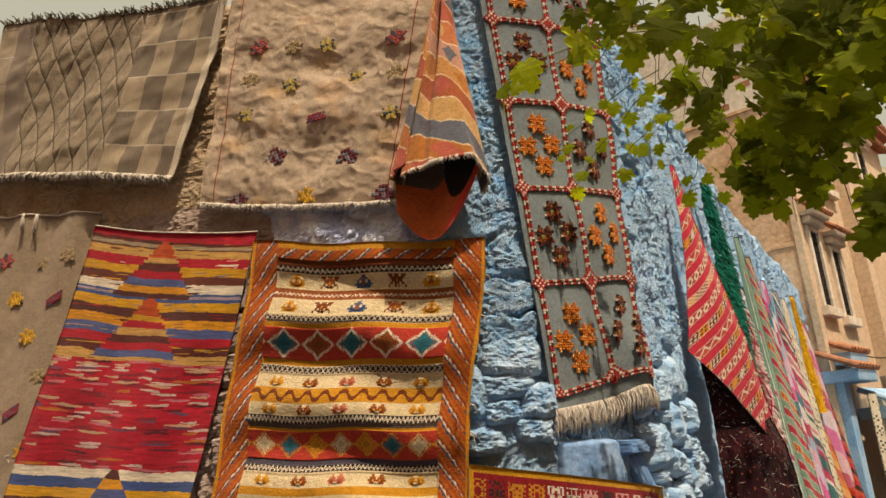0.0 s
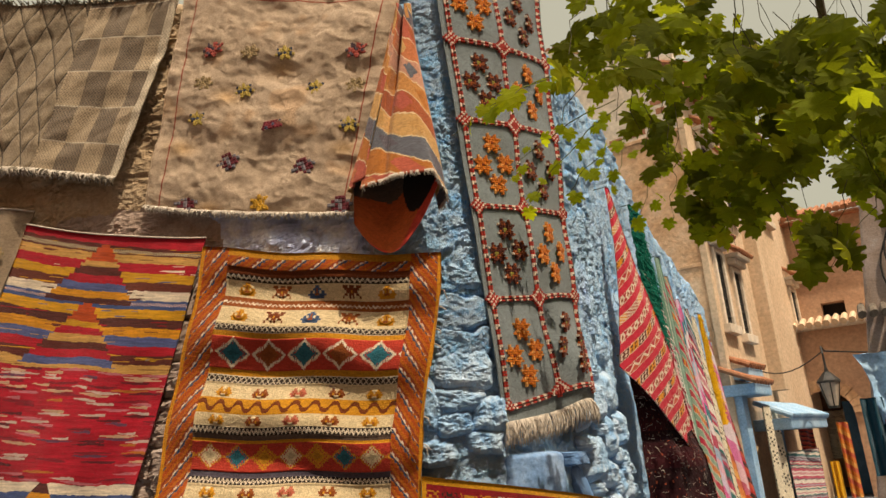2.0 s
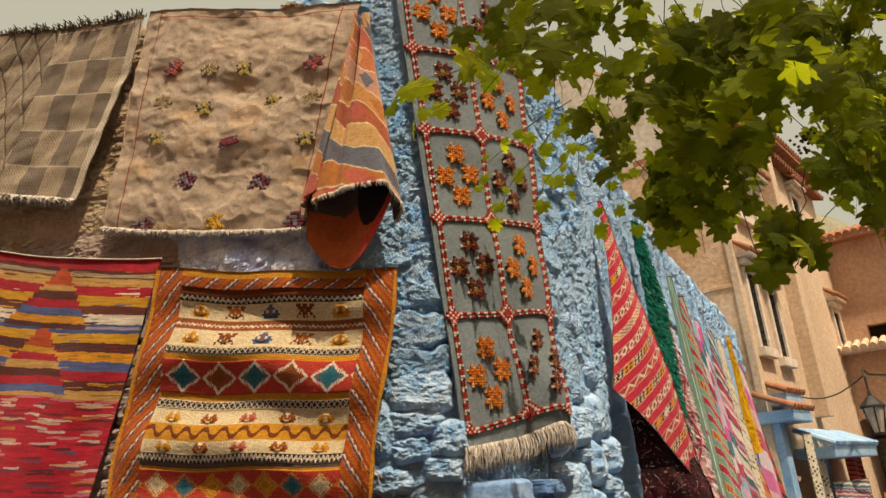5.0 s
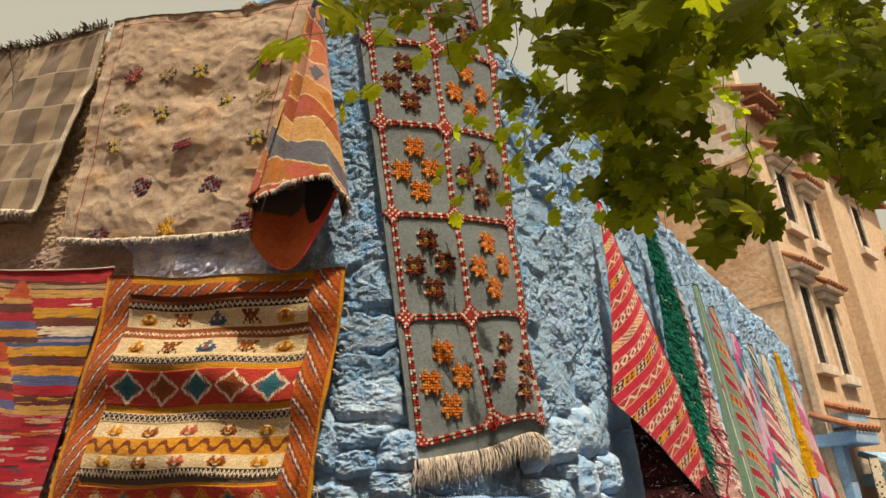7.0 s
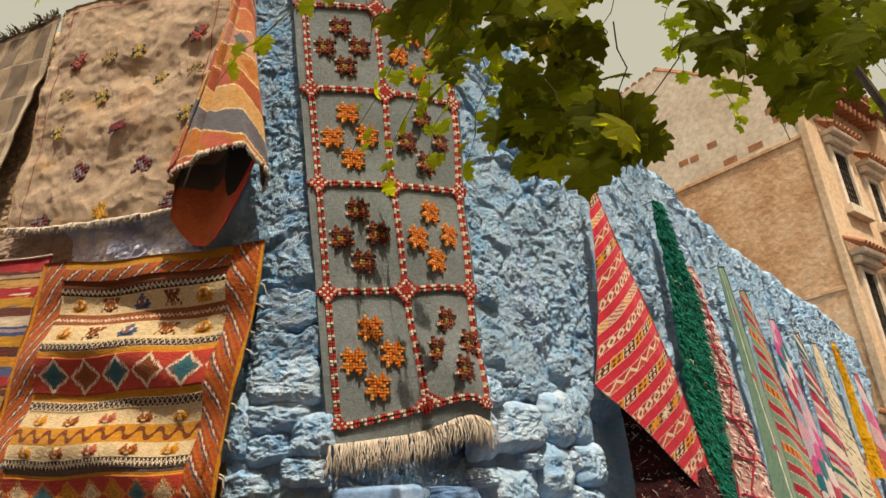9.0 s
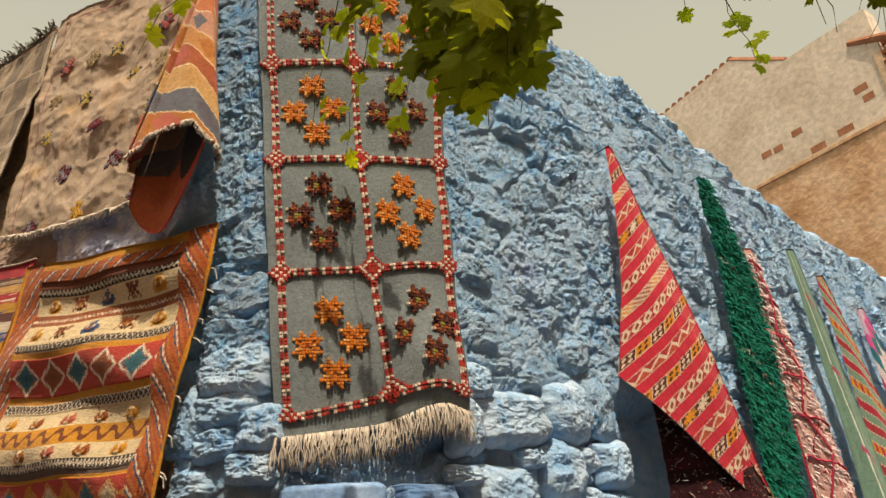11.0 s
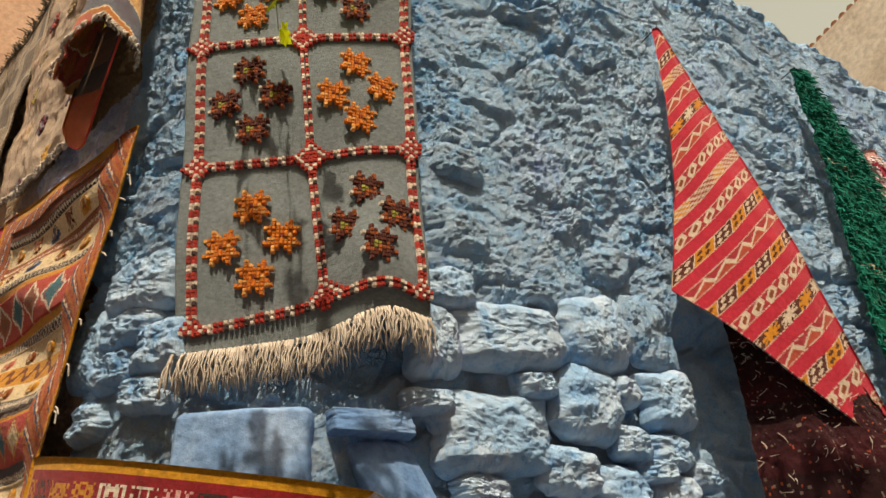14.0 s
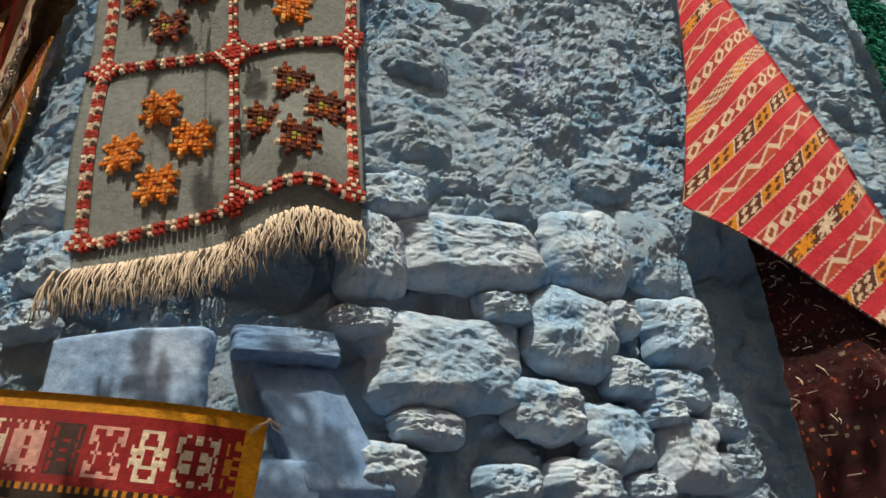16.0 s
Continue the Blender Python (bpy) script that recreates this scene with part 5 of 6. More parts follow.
def simple_pat(kind):
    def f(u, v):
        y, x = v * 2.4 - u * 0.25, u * (0.1 + 0.5 * v)
        n = fbm(u * 40, v * 160, octaves=3, gain=0.7, seed=6)
        if kind == "rose":
            out = np.broadcast_to(hexc("d6aca4"), u.shape + (3,)).copy()
            out[(np.abs((y / 0.30) % 1 - 0.5) < 0.022) | (np.abs(u - 0.5 - 0.2 * np.sin(v * 31)) < 0.02) | (u < 0.04)] = hexc("b22c40")
            return tint(out, n, 0.6, 1.3)
        if kind == "sage":
            out = np.broadcast_to(hexc("769684"), u.shape + (3,)).copy()
            out[np.abs(u - 0.3 - 0.25 * v) < 0.02] = hexc("d8dccc")
            out[(np.abs((y / 0.5) % 1 - 0.5) < 0.04) & (np.abs(u - 0.55) < 0.2)] = hexc("b0506a")
        elif kind == "redgreen":
            k = np.floor(y / 0.075).astype(int)
            out = choose(k % 4, [hexc("b03044"), hexc("7f9a86"), hexc("a83a44"), hexc("87a08c")])
            g = (k % 6 == 4) & (np.abs((x / 0.04) % 1 - 0.5) < 0.3)
            out[g] = hexc("cf8a2a")
            out[np.abs((y / 0.075) % 1 - 0.5) > 0.45] = hexc("d6c8b0")
        elif kind == "pastel":
            k = np.floor(y / 0.15 + fbm(u * 3, v * 3) * 2).astype(int) + np.floor(u * 3).astype(int)
            out = choose(k % 7, [hexc(c) for c in ("d8a8b8", "c9b8d0", "d45a98", "2f7484", "dcd0d4", "b04058", "9ab0c8")])
        elif kind == "bands":
            k = np.floor(y / 0.045).astype(int)
            out = choose((hash1(k, 3) * 7).astype(int), [hexc(c) for c in ("b83a58", "e0d6cc", "2c6a6a", "c98a92", "6a4a58", "d8cfc0", "a09aa8")])
        elif kind == "cream":
            out = np.broadcast_to(hexc("e0d6bc"), u.shape + (3,)).copy()
            sg = hash1(np.floor(u * 5) + 31 * np.floor(y / 0.07), 9)
            out[(np.abs((y / 0.07) % 1 - 0.3 - 0.4 * ((u * 5) % 1)) < 0.12) & (sg > 0.5)] = hexc("2c2824")
        elif kind == "yellow":
            out = np.broadcast_to(hexc("e8b010"), u.shape + (3,)).copy()
        elif kind in ("scarlet", "lime", "teal"):
            out = np.broadcast_to(hexc({"scarlet": "b8241c", "lime": "b0a81c", "teal": "1c4a5c"}[kind]), u.shape + (3,)).copy()
        elif kind == "blush":
            out = choose((np.floor(y / 0.3).astype(int)) % 4, [hexc("d8c8d0"), hexc("d070a0"), hexc("d8b0b8"), hexc("b8586c")])
        elif kind == "redblack":
            k = np.floor(y / 0.09).astype(int)
            out = choose(k % 3, [hexc("b02a20"), hexc("3a1814"), hexc("c04a28")])
        else:
            out = choose(np.floor(y / 0.16).astype(int) % 3, [hexc("d07a30"), hexc("dca050"), hexc("c05a40")])
        return tint(out, n, 0.72, 1.2)
    return f


def side_rug(name, label, kind, s, z0, z1=0.7, grow=0.30, out=0.36,  lean=0.0, seed=1, width=0.05):
    return hung(name, label, [(s, 0.05, z0), (s + 0.01 + lean * 0.5, 0.07, (z0 + z1) / 2), (s + lean, 0.08, z1)],
                [(s + width, 0.09, z0), (s + width + grow * 0.5, 0.05 + out * 0.48, (z0 + z1) / 2), (s + width + grow * 0.8, 0.06 + out * 0.78, z1)], simple_pat(kind), 70, 190, 0.05, 1.5, 0.02, seed=seed)


rose_made = side_rug("fluffy_rose_rug", "pale pink fluffy rug with dark red lines on a hook", "rose", 4.22, 3.45, seed=2, grow=0.28, out=0.34)
side_rug("sage_rug", "pale sage green woven rug on a hook", "sage", 5.10, 3.68, seed=3, grow=0.26, out=0.24)
side_rug("red_green_rug", "rug with red and sage stripes on a hook", "redgreen", 5.62, 3.56, seed=4, grow=0.36, out=0.34)
side_rug("pastel_rug", "patchy pink, lilac and teal rug on a hook", "pastel", 6.45, 3.42, seed=5, grow=0.38, out=0.32)
side_rug("banded_rug", "narrow-banded pink, teal and cream rug on a hook", "bands", 7.40, 3.44, seed=6, grow=0.42, out=0.30)
side_rug("cream_rug", "cream rug with black comb marks on a hook", "cream", 8.20, 3.45, seed=7, grow=0.45, out=0.28)
yellow_made = side_rug("yellow_rug", "bright yellow fluffy narrow rug on a hook", "yellow", 9.38, 3.66, 1.85, seed=8, grow=0.20, out=0.18)
side_rug("blush_rug", "pale pink and lilac rug on a hook", "blush", 10.4, 3.35, seed=9, grow=0.5, out=0.30)
side_rug("orange_rug", "orange and ochre banded rug hanging low on the wall", "orange", 8.9, 2.25, 0.3, seed=10, grow=0.3, out=0.40)
side_rug("red_black_rug", "red and black striped rug hanging low on the wall", "redblack", 10.9, 2.6, 0.2, seed=11, grow=0.3, out=0.45)


def fluff(made, mat, n, seed, label):
    """Long loose pile over a hung rug."""
    top, at = made
    r = random.Random(seed)
    bm = bmesh.new()
    for _ in range(n):
        p, nn = at(r.random(), r.uniform(0.02, 0.98), 0.002)
        d = (nn * 0.5 + Vector((r.uniform(-.7, .7), r.uniform(-.7, .7), -1))).normalized() * r.uniform(0.03, 0.06)
        tube(bm, [p, p + d * 0.5 + nn * 0.012, p + d], 0.006, 0.002, 3)
    tagged(part("shag", bm, mat, top, label), kind="stuff")


MAT_ROSE = plain("rose_wool", [(0.3, (0.62, 0.44, 0.44)), (0.6, (0.78, 0.64, 0.62)), (0.8, (0.84, 0.74, 0.71))], 14.0, 200.0, bump_dist=0.001)
MAT_YELLOW = plain("yellow_wool", [(0.3, (0.66, 0.36, 0.005)), (0.7, (0.82, 0.52, 0.01))], 14.0, 200.0, bump_dist=0.001)
fluff(rose_made, MAT_ROSE, 700, 61, "fluffy pink pile")
MAT_REDYARN = plain("red_yarn", [(0.3, (0.34, 0.02, 0.05)), (0.7, (0.52, 0.06, 0.10))], 20.0, 200.0, bump_dist=0.001)
for k in range(9):
    v0 = 0.04 + 0.105 * k
    for ua, va, ub, vb in ((0.02, v0, 0.98, v0 + 0.035), (0.30 + 0.3 * (k % 2), v0, 0.60 - 0.3 * (k % 2), v0 + 0.10)):
        bm = bmesh.new()
        tube(bm, [rose_made[1](ua + (ub - ua) * q / 12, va + (vb - va) * q / 12, 0.022)[0] for q in range(13)], 0.008, 0.008, 5)
        part("yarn_line", bm, MAT_REDYARN, rose_made[0], "dark red yarn line")
fluff(yellow_made, MAT_YELLOW, 420, 62, "fluffy yellow pile")
# ---- the house beyond the wall ----
P1 = Vector((7.18, 13.09, 0))
D1, D2 = Vector((-0.74, 0.67, 0)).normalized(), Vector((0.71, 0.70, 0)).normalized()


def face_matrix(o, d, u, z, out=0.0):
    """The pose at u along a house front, z up and out from it: x along, -y outward... y points out."""
    n = Vector((d.y, -d.x, 0))
    p = o + d * u + n * out
    return Matrix(((d.x, n.x, 0, p.x), (d.y, n.y, 0, p.y), (0, 0, 1, z), (0, 0, 0, 1)))


def panel(bm, o, d, u0, u1, z0, z1, t=0.35, out=0.0, bevel=0.0):
    box(bm, face_matrix(o, d, (u0 + u1) / 2, z0, out - t / 2), u1 - u0, t, z1 - z0, bevel)


def front(name, o, d, length, z1, holes, mat, parent, label):
    """A house front with openings that go through it."""
    bm = bmesh.new()
    us = sorted({0, length, *[h[0] for h in holes], *[h[1] for h in holes]})
    for a, b in zip(us, us[1:]):
        z = -0.1
        for h in sorted((h for h in holes if h[0] <= a and h[1] >= b), key=lambda h: h[2]):
            panel(bm, o, d, a, b, z, h[2])
            z = h[3]
        panel(bm, o, d, a, b, z, z1)
    bmesh.ops.remove_doubles(bm, verts=bm.verts, dist=0.001)
    return part(name, bm, mat, parent, label)


house = empty("tall_house", "tall cream plastered house with grilled windows and an ochre brick side", "house")
NB = Vector((D1.y, -D1.x, 0))
# side wall: its normal must face the lane, so it is laid from its far end to the corner
SIDE_O = P1 + D1 * 9
front("brick_side", SIDE_O, -D1, 9, 8.15, [], MAT_OCHRE, house, "rough ochre brick side wall")
bm = bmesh.new()
# the upper wall: level over the corner, then up to a higher roof that falls away behind
OUTLINE = ((0.0, 8.15), (9.0, 8.15), (9.0, 10.38), (7.37, 10.40), (6.28, 11.22), (4.4, 11.05), (0.0, 10.6))
vs = [[bm.verts.new(face_matrix(SIDE_O, -D1, u, z, o).translation) for u, z in OUTLINE] for o in (0.0, -0.35)]
bm.faces.new(vs[0])
bm.faces.new(vs[1][::-1])
for k in range(len(OUTLINE)):
    q = (k + 1) % len(OUTLINE)
    bm.faces.new((vs[0][k], vs[1][k], vs[1][q], vs[0][q]))
part("upper_plaster", bm, MAT_WHITE, house, "weathered whitewashed plaster above the bricks")
for i, (u, z, l) in enumerate(((6.35, 8.62, .22), (6.62, 8.60, .2), (7.05, 8.72, .22), (7.3, 8.2, .3), (8.35, 8.85, .25), (7.85, 8.25, .3), (8.45, 8.62, .2))):
    bm = bmesh.new()
    panel(bm, SIDE_O, -D1, u, u + l, z, z + 0.14, 0.1, 0.004, 0.003)
    part("brick", bm, MAT_TILE, house)
bm = bmesh.new()
panel(bm, SIDE_O, -D1, 0, 9, 5.05, 5.13, 0.1, 0.02, 0.01)
panel(bm, SIDE_O, -D1, 0, 9, 8.08, 8.16, 0.1, 0.03, 0.01)
part("string_course", bm, MAT_OCHRE, house)
bm = bmesh.new()
panel(bm, SIDE_O, -D1, 8.86, 9.0, -0.1, 9.4, 0.1, 0.03, 0.01)
part("corner_pier", bm, MAT_CREAM, house, "smooth cream corner pier")

WINS = [(0.36, 0.80, 3.85, 5.38), (1.50, 1.95, 3.75, 5.15), (0.75, 1.3, 6.75, 7.95), (2.05, 2.5, 6.65, 7.65), (5.6, 6.2, 7.3, 8.5), (7.0, 7.5, 4.5, 5.5)]
front("plaster_front", P1, D2, 8.2, 9.4, WINS, MAT_CREAM, house, "cream plaster front")
bm = bmesh.new()
panel(bm, P1, D2, 3.0, 3.4, 2.6, 9.3, 0.35, 0.30, 0.02)
part("buttress", bm, MAT_CREAM, house, "cream pilaster")


def tile_row(bm, o, d, u0, u1, z, out, step=0.17, r=0.075, length=0.34, pitch=0.5):
    """A row of half-round roof tiles whose ends look out over the front."""
    n = int((u1 - u0) / step)
    for i in range(n + 1):
        m = face_matrix(o, d, u0 + (u1 - u0) * i / max(n, 1), z, out)
        p0, p1 = m @ Vector((0, 0.0, 0)), m @ Vector((0, -length, length * pitch))
        tube(bm, [p0, p1], r, r * 0.85, 8)


# grey lightens the dark glass in place of light reflected in it
MAT_PANE = plain("painted_reflection_pane", [(0.3, (0.09, 0.075, 0.065)), (0.7, (0.17, 0.15, 0.13))], 3.0, 30.0, rough=0.35)


def hooded_window(u0, u1, z0, z1, arched=False):
    win = empty("house_window", "", "")
    win.parent = house
    bm = bmesh.new()
    for a, b, c, e in ((u0 - .13, u0, z0 - .1, z1 + .1), (u1, u1 + .13, z0 - .1, z1 + .1), (u0, u1, z1, z1 + .12)):
        panel(bm, P1, D2, a, b, c, e, 0.2, 0.06, 0.012)
    part("surround", bm, MAT_WHITE, win, "white plaster surround")
    bm = bmesh.new()
    panel(bm, P1, D2, u0 - .18, u1 + .18, z0 - .18, z0, 0.3, 0.14, 0.012)
    part("sill", bm, MAT_WHITE, win)
    bm = bmesh.new()
    panel(bm, P1, D2, u0, u1, z0, z1, 0.04, -0.14)
    part("pane", bm, MAT_PANE, win, "dark glass behind the grille, greyed by painted reflection")
    bm = bmesh.new()
    k = 5
    for i in range(k + 1):
        u = u0 + (u1 - u0) * i / k
        a, b = face_matrix(P1, D2, u, z0, 0.0) @ Vector((0, 0, 0)), face_matrix(P1, D2, u, z1, 0.0) @ Vector((0, 0, 0))
        tube(bm, [a, b], 0.012, 0.012, 4)
    for i in range(9):
        z = z0 + (z1 - z0) * i / 8
        tube(bm, [face_matrix(P1, D2, u0, z, 0.01).translation, face_matrix(P1, D2, u1, z, 0.01).translation], 0.012, 0.012, 4)
    part("grille", bm, MAT_IRON, win, "black iron grille")
    # little canopy: two cheeks and a tiled slope
    bm = bmesh.new()
    box(bm, face_matrix(P1, D2, (u0 + u1) / 2, z1 + 0.12, 0.08), u1 - u0 + 0.4, 0.18, 0.14, 0.03)
    box(bm, face_matrix(P1, D2, (u0 + u1) / 2, z1 + 0.26, 0.13), u1 - u0 + 0.5, 0.28, 0.10, 0.03)
    part("hood", bm, MAT_WHITE, win, "white plaster hood")
    bm = bmesh.new()
    tile_row(bm, P1, D2, u0 - 0.28, u1 + 0.28, z1 + 0.38, 0.32, 0.14, 0.05, 0.34, 0.7)
    part("hood_tiles", bm, MAT_TILE, win, "terracotta half-round tiles")
    return win


for wdw in WINS:
    hooded_window(*wdw)
bm = bmesh.new()
tile_row(bm, P1, D2, 0, 8.2, 9.45, 0.45, 0.2, 0.085, 0.9, 0.5)
panel(bm, P1, D2, 0, 8.2, 9.32, 9.38, 0.9, 0.42)
tile_row(bm, P1, D2, 0, 8.2, 9.05, 0.3, 0.2, 0.07, 0.3, 0.3)
part("eaves_tiles", bm, MAT_TILE, house, "terracotta eaves tiles")
bm = bmesh.new()
for k in range(26):
    f = k / 25
    p = face_matrix(SIDE_O, -D1, 6.28 - 5.0 * f, 11.24 - 0.46 * f, -0.02).translation
    tube(bm, [p, p - Vector((D1.y, -D1.x, 0)) * -0.5 + Vector((0, 0, 0.05))], 0.085, 0.075, 7)
part("verge_tiles", bm, MAT_TILE, house, "terracotta tiles along the verge")
bm = bmesh.new()
a, b = face_matrix(SIDE_O, -D1, 6.28, 11.24, -0.07).translation, face_matrix(SIDE_O, -D1, 7.37, 10.42, -0.07).translation
tube(bm, [a, a.lerp(b, 0.5), b], 0.08, 0.08, 6)
part("coping", bm, MAT_TILE, house, "terracotta coping")

# ---- the end of the lane: arch, tiled canopy, next house ----
E2 = P1 + D2 * 8.0
ED = Vector((0.74, -0.67, 0)).normalized()
EG = E2 + Vector((ED.y, -ED.x, 0)) * 1.0
gate = empty("arched_gatehouse", "tan plastered gatehouse with a brick arch and tiled canopy", "gatehouse")
bm = bmesh.new()
panel(bm, E2, ED, -0.6, -0.25, -0.1, 7.6, 0.5)
panel(bm, E2, ED, 1.35, 7, -0.1, 7.6, 0.5)
panel(bm, E2, ED, -0.25, 1.35, 2.75, 4.75, 0.5)
panel(bm, E2, ED, -0.25, 0.55, 4.75, 7.6, 0.5)
panel(bm, E2, ED, 1.15, 1.35, 4.75, 7.6, 0.5)
panel(bm, E2, ED, 0.55, 1.15, 5.15, 7.6, 0.5)
part("wall", bm, MAT_TAN, gate, "tan plaster wall")
bm = bmesh.new()
panel(bm, EG, ED, -0.62, -0.39, -0.1, 4.3, 0.5)
panel(bm, EG, ED, -0.39, 0.89, 2.69, 4.3, 0.5)
panel(bm, EG, ED, 0.89, 7, -0.1, 4.3, 0.5)
panel(bm, EG - Vector((ED.y, -ED.x, 0)) * 0.5, ED, -0.62, -0.45, -0.1, 4.3, 0.5)
part("arch_wall", bm, MAT_TAN, gate, "tan plaster wall round the brick arch")
bm = bmesh.new()
panel(bm, E2, ED, 0.5, 1.2, 4.7, 5.2, 0.05, -0.4)
part("window_pane", bm, MAT_DARK, gate)
for i in range(13):
    a0, a1 = math.pi * i / 13 + 0.01, math.pi * (i + 1) / 13 - 0.01
    bm = bmesh.new()
    vs = []
    for out in (0.06, -0.4):
        for r, a in ((0.64, a0), (0.93, a0), (0.93, a1), (0.64, a1)):
            vs.append(bm.verts.new(face_matrix(EG, ED, 0.25 - math.cos(a) * r, 2.05 + math.sin(a) * r, out).translation))
    for f in ((0, 1, 2, 3), (7, 6, 5, 4), (0, 4, 5, 1), (1, 5, 6, 2), (2, 6, 7, 3), (3, 7, 4, 0)):
        bm.faces.new([vs[k] for k in f])
    part("arch_brick", bm, MAT_OCHRE, gate)
bm = bmesh.new()
panel(bm, EG, ED, -0.5, 4.0, 4.3, 4.42, 1.0, 0.12, 0.02)
part("canopy", bm, MAT_WHITE, gate, "white canopy ledge")
bm = bmesh.new()
tile_row(bm, EG, ED, -0.5, 4.0, 4.40, 0.40, 0.2, 0.09, 0.7, 0.35)
part("canopy_tiles", bm, MAT_CREAM, gate, "pale half-round canopy tiles")
bm = bmesh.new()
tile_row(bm, E2, ED, -0.3, 7, 7.7, 0.4, 0.2, 0.09, 0.9, 0.4)
panel(bm, E2, ED, -0.3, 7, 7.56, 7.62, 0.9, 0.36)
part("roof_tiles", bm, MAT_TILE, gate, "terracotta roof tiles")
bm = bmesh.new()
panel(bm, E2 + Vector((D2.x, D2.y, 0)) * 3, ED, -2, 6, -0.1, 4.0, 0.3)
# ceiling and side wall added out of view to darken the passage
panel(bm, E2, ED, -0.7, 7, 2.95, 3.1, 3.2, -0.45)
panel(bm, E2, ED, -0.9, -0.6, -0.1, 3.0, 3.2, -0.4)
part("passage_wall", bm, MAT_TAN, gate, "passage walls with an added unseen ceiling that darkens them")
flat_wall("wall_lane_east", 16.5, 14.0, 6.5, 1.0, 7.0, MAT_TAN, "tan plastered wall along the far side of the lane")

# lantern on a bracket
lantern = empty("wall_lantern", "black iron six-sided lantern with frosted glass on a bracket", "lantern")
LP = Vector((8.66, 12.30, 2.04))
bm = bmesh.new()
for z0, z1, r0, r1 in ((0.0, 0.04, 0.10, 0.10), (0.46, 0.50, 0.20, 0.20), (0.50, 0.66, 0.20, 0.06), (0.66, 0.76, 0.04, 0.02)):
    bmesh.ops.create_cone(bm, cap_ends=True, segments=6, radius1=r0, radius2=r1, depth=z1 - z0, matrix=Matrix.Translation(LP + Vector((0, 0, (z0 + z1) / 2))))
for k in range(6):
    a = k * math.tau / 6
    tube(bm, [LP + Vector((math.cos(a) * 0.10, math.sin(a) * 0.10, 0.03)), LP + Vector((math.cos(a) * 0.19, math.sin(a) * 0.19, 0.47))], 0.011, 0.011, 4)
part("iron_frame", bm, MAT_IRON, lantern, "black iron frame")
bm = bmesh.new()
bmesh.ops.create_cone(bm, cap_ends=True, segments=6, radius1=0.092, radius2=0.178, depth=0.42, matrix=Matrix.Translation(LP + Vector((0, 0, 0.25))))
part("glass", bm, MAT_WHITE, lantern, "frosted glass sides")
bm = bmesh.new()
tube(bm, [LP + Vector((0, 0, 0.75)), LP + Vector((0.0, 0.0, 1.0)), LP + Vector((0.1, 0.15, 1.15)), LP + Vector((1.0, 1.3, 1.2)), LP + Vector((4.6, 3.4, 1.3))], 0.02, 0.02, 6)
part("bracket", bm, MAT_IRON, lantern, "curled iron bracket")

# blue shop front past the wall's end, with awnings and goods
shop = empty("blue_shop_front", "sky blue shop front with tiled porch roofs and a striped hanging", "shop")
SO = wall_point(12.0, 0, 0.15)
SD = Vector((0.72, 0.69, 0)).normalized()
bm = bmesh.new()
panel(bm, SO, SD, 0, 0.3, 0, 2.6, 0.3, 0.25, 0.02)
part("post", bm, MAT_SKYBLUE, shop, "sky blue post")
bm = bmesh.new()
panel(bm, SO, SD, 2.2, 2.5, 0, 1.9, 0.3, 0.25, 0.02)
part("post", bm, MAT_SKYBLUE, shop, "sky blue post")
for u0, u1, z, o in ((-0.1, 1.0, 2.62, 0.55), (0.2, 1.2, 2.95, 0.4), (1.0, 4.2, 1.95, 0.8)):
    bm = bmesh.new()
    panel(bm, SO, SD, u0, u1, z - 0.22, z, 0.75, o, 0.03)
    part("porch_roof", bm, MAT_SKYBLUE, shop, "sky blue porch roof")
    bm = bmesh.new()
    tile_row(bm, SO, SD, u0, u1, z + 0.03, o + 0.05, 0.16, 0.06, 0.7, 0.45)
    part("porch_tiles", bm, MAT_SKYBLUE if u1 > 2 else MAT_TILE, shop)
bm = bmesh.new()
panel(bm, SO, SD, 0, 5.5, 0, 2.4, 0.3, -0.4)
part("back_wall", bm, MAT_DEEPBLUE, shop, "deep blue wall behind the posts")


def flat_cloth(name, label, o, d, u0, u1, z0, z1, out, pat, seed=1):
    top = empty(name, label, "textile", "goods at the lane's end")
    u, v = np.meshgrid(np.linspace(0, 1, 41), np.linspace(0, 1, 61))
    n = Vector((d.y, -d.x, 0))
    w = out + 0.04 * np.sin(u * 11 + seed) + 0.03 * (fbm(u * 3, v * 3, seed=seed) - 0.5)
    x = o.x + d.x * (u0 + (u1 - u0) * u) + n.x * w
    y = o.y + d.y * (u0 + (u1 - u0) * u) + n.y * w
    z = z1 + (z0 - z1) * v
    uc, vc = np.meshgrid((np.arange(40) + .5) / 40, (np.arange(60) + .5) / 60)
    sheet("cloth", np.stack([x, y, z], -1), MAT_WOOL, top, simple_pat(pat)(uc, vc), thick=0.01)
    return top


flat_cloth("hanging_rug", "red striped rug hung at a shop front", SO, SD, 2.6, 3.9, 0.9, 1.75, 0.5, "redblack", 2)
flat_cloth("hanging_rug", "cream marked rug hung beside a blue post", SO, SD, 0.45, 1.3, 0.0, 2.2, 0.45, "cream", 3)
flat_cloth("hanging_rug", "patchwork rug hung low at a shop front", SO, SD, 1.4, 3.8, 0.0, 1.3, 0.55, "bands", 4)
flat_cloth("hanging_rug", "pale cloth hung inside the arch", E2, ED, -0.1, 0.5, 0.9, 2.2, -0.6, "cream", 5)
flat_cloth("hanging_rug", "orange cloth hung by the arch", EG, ED, 0.42, 0.68, 0.0, 1.85, 0.14, "orange", 6)
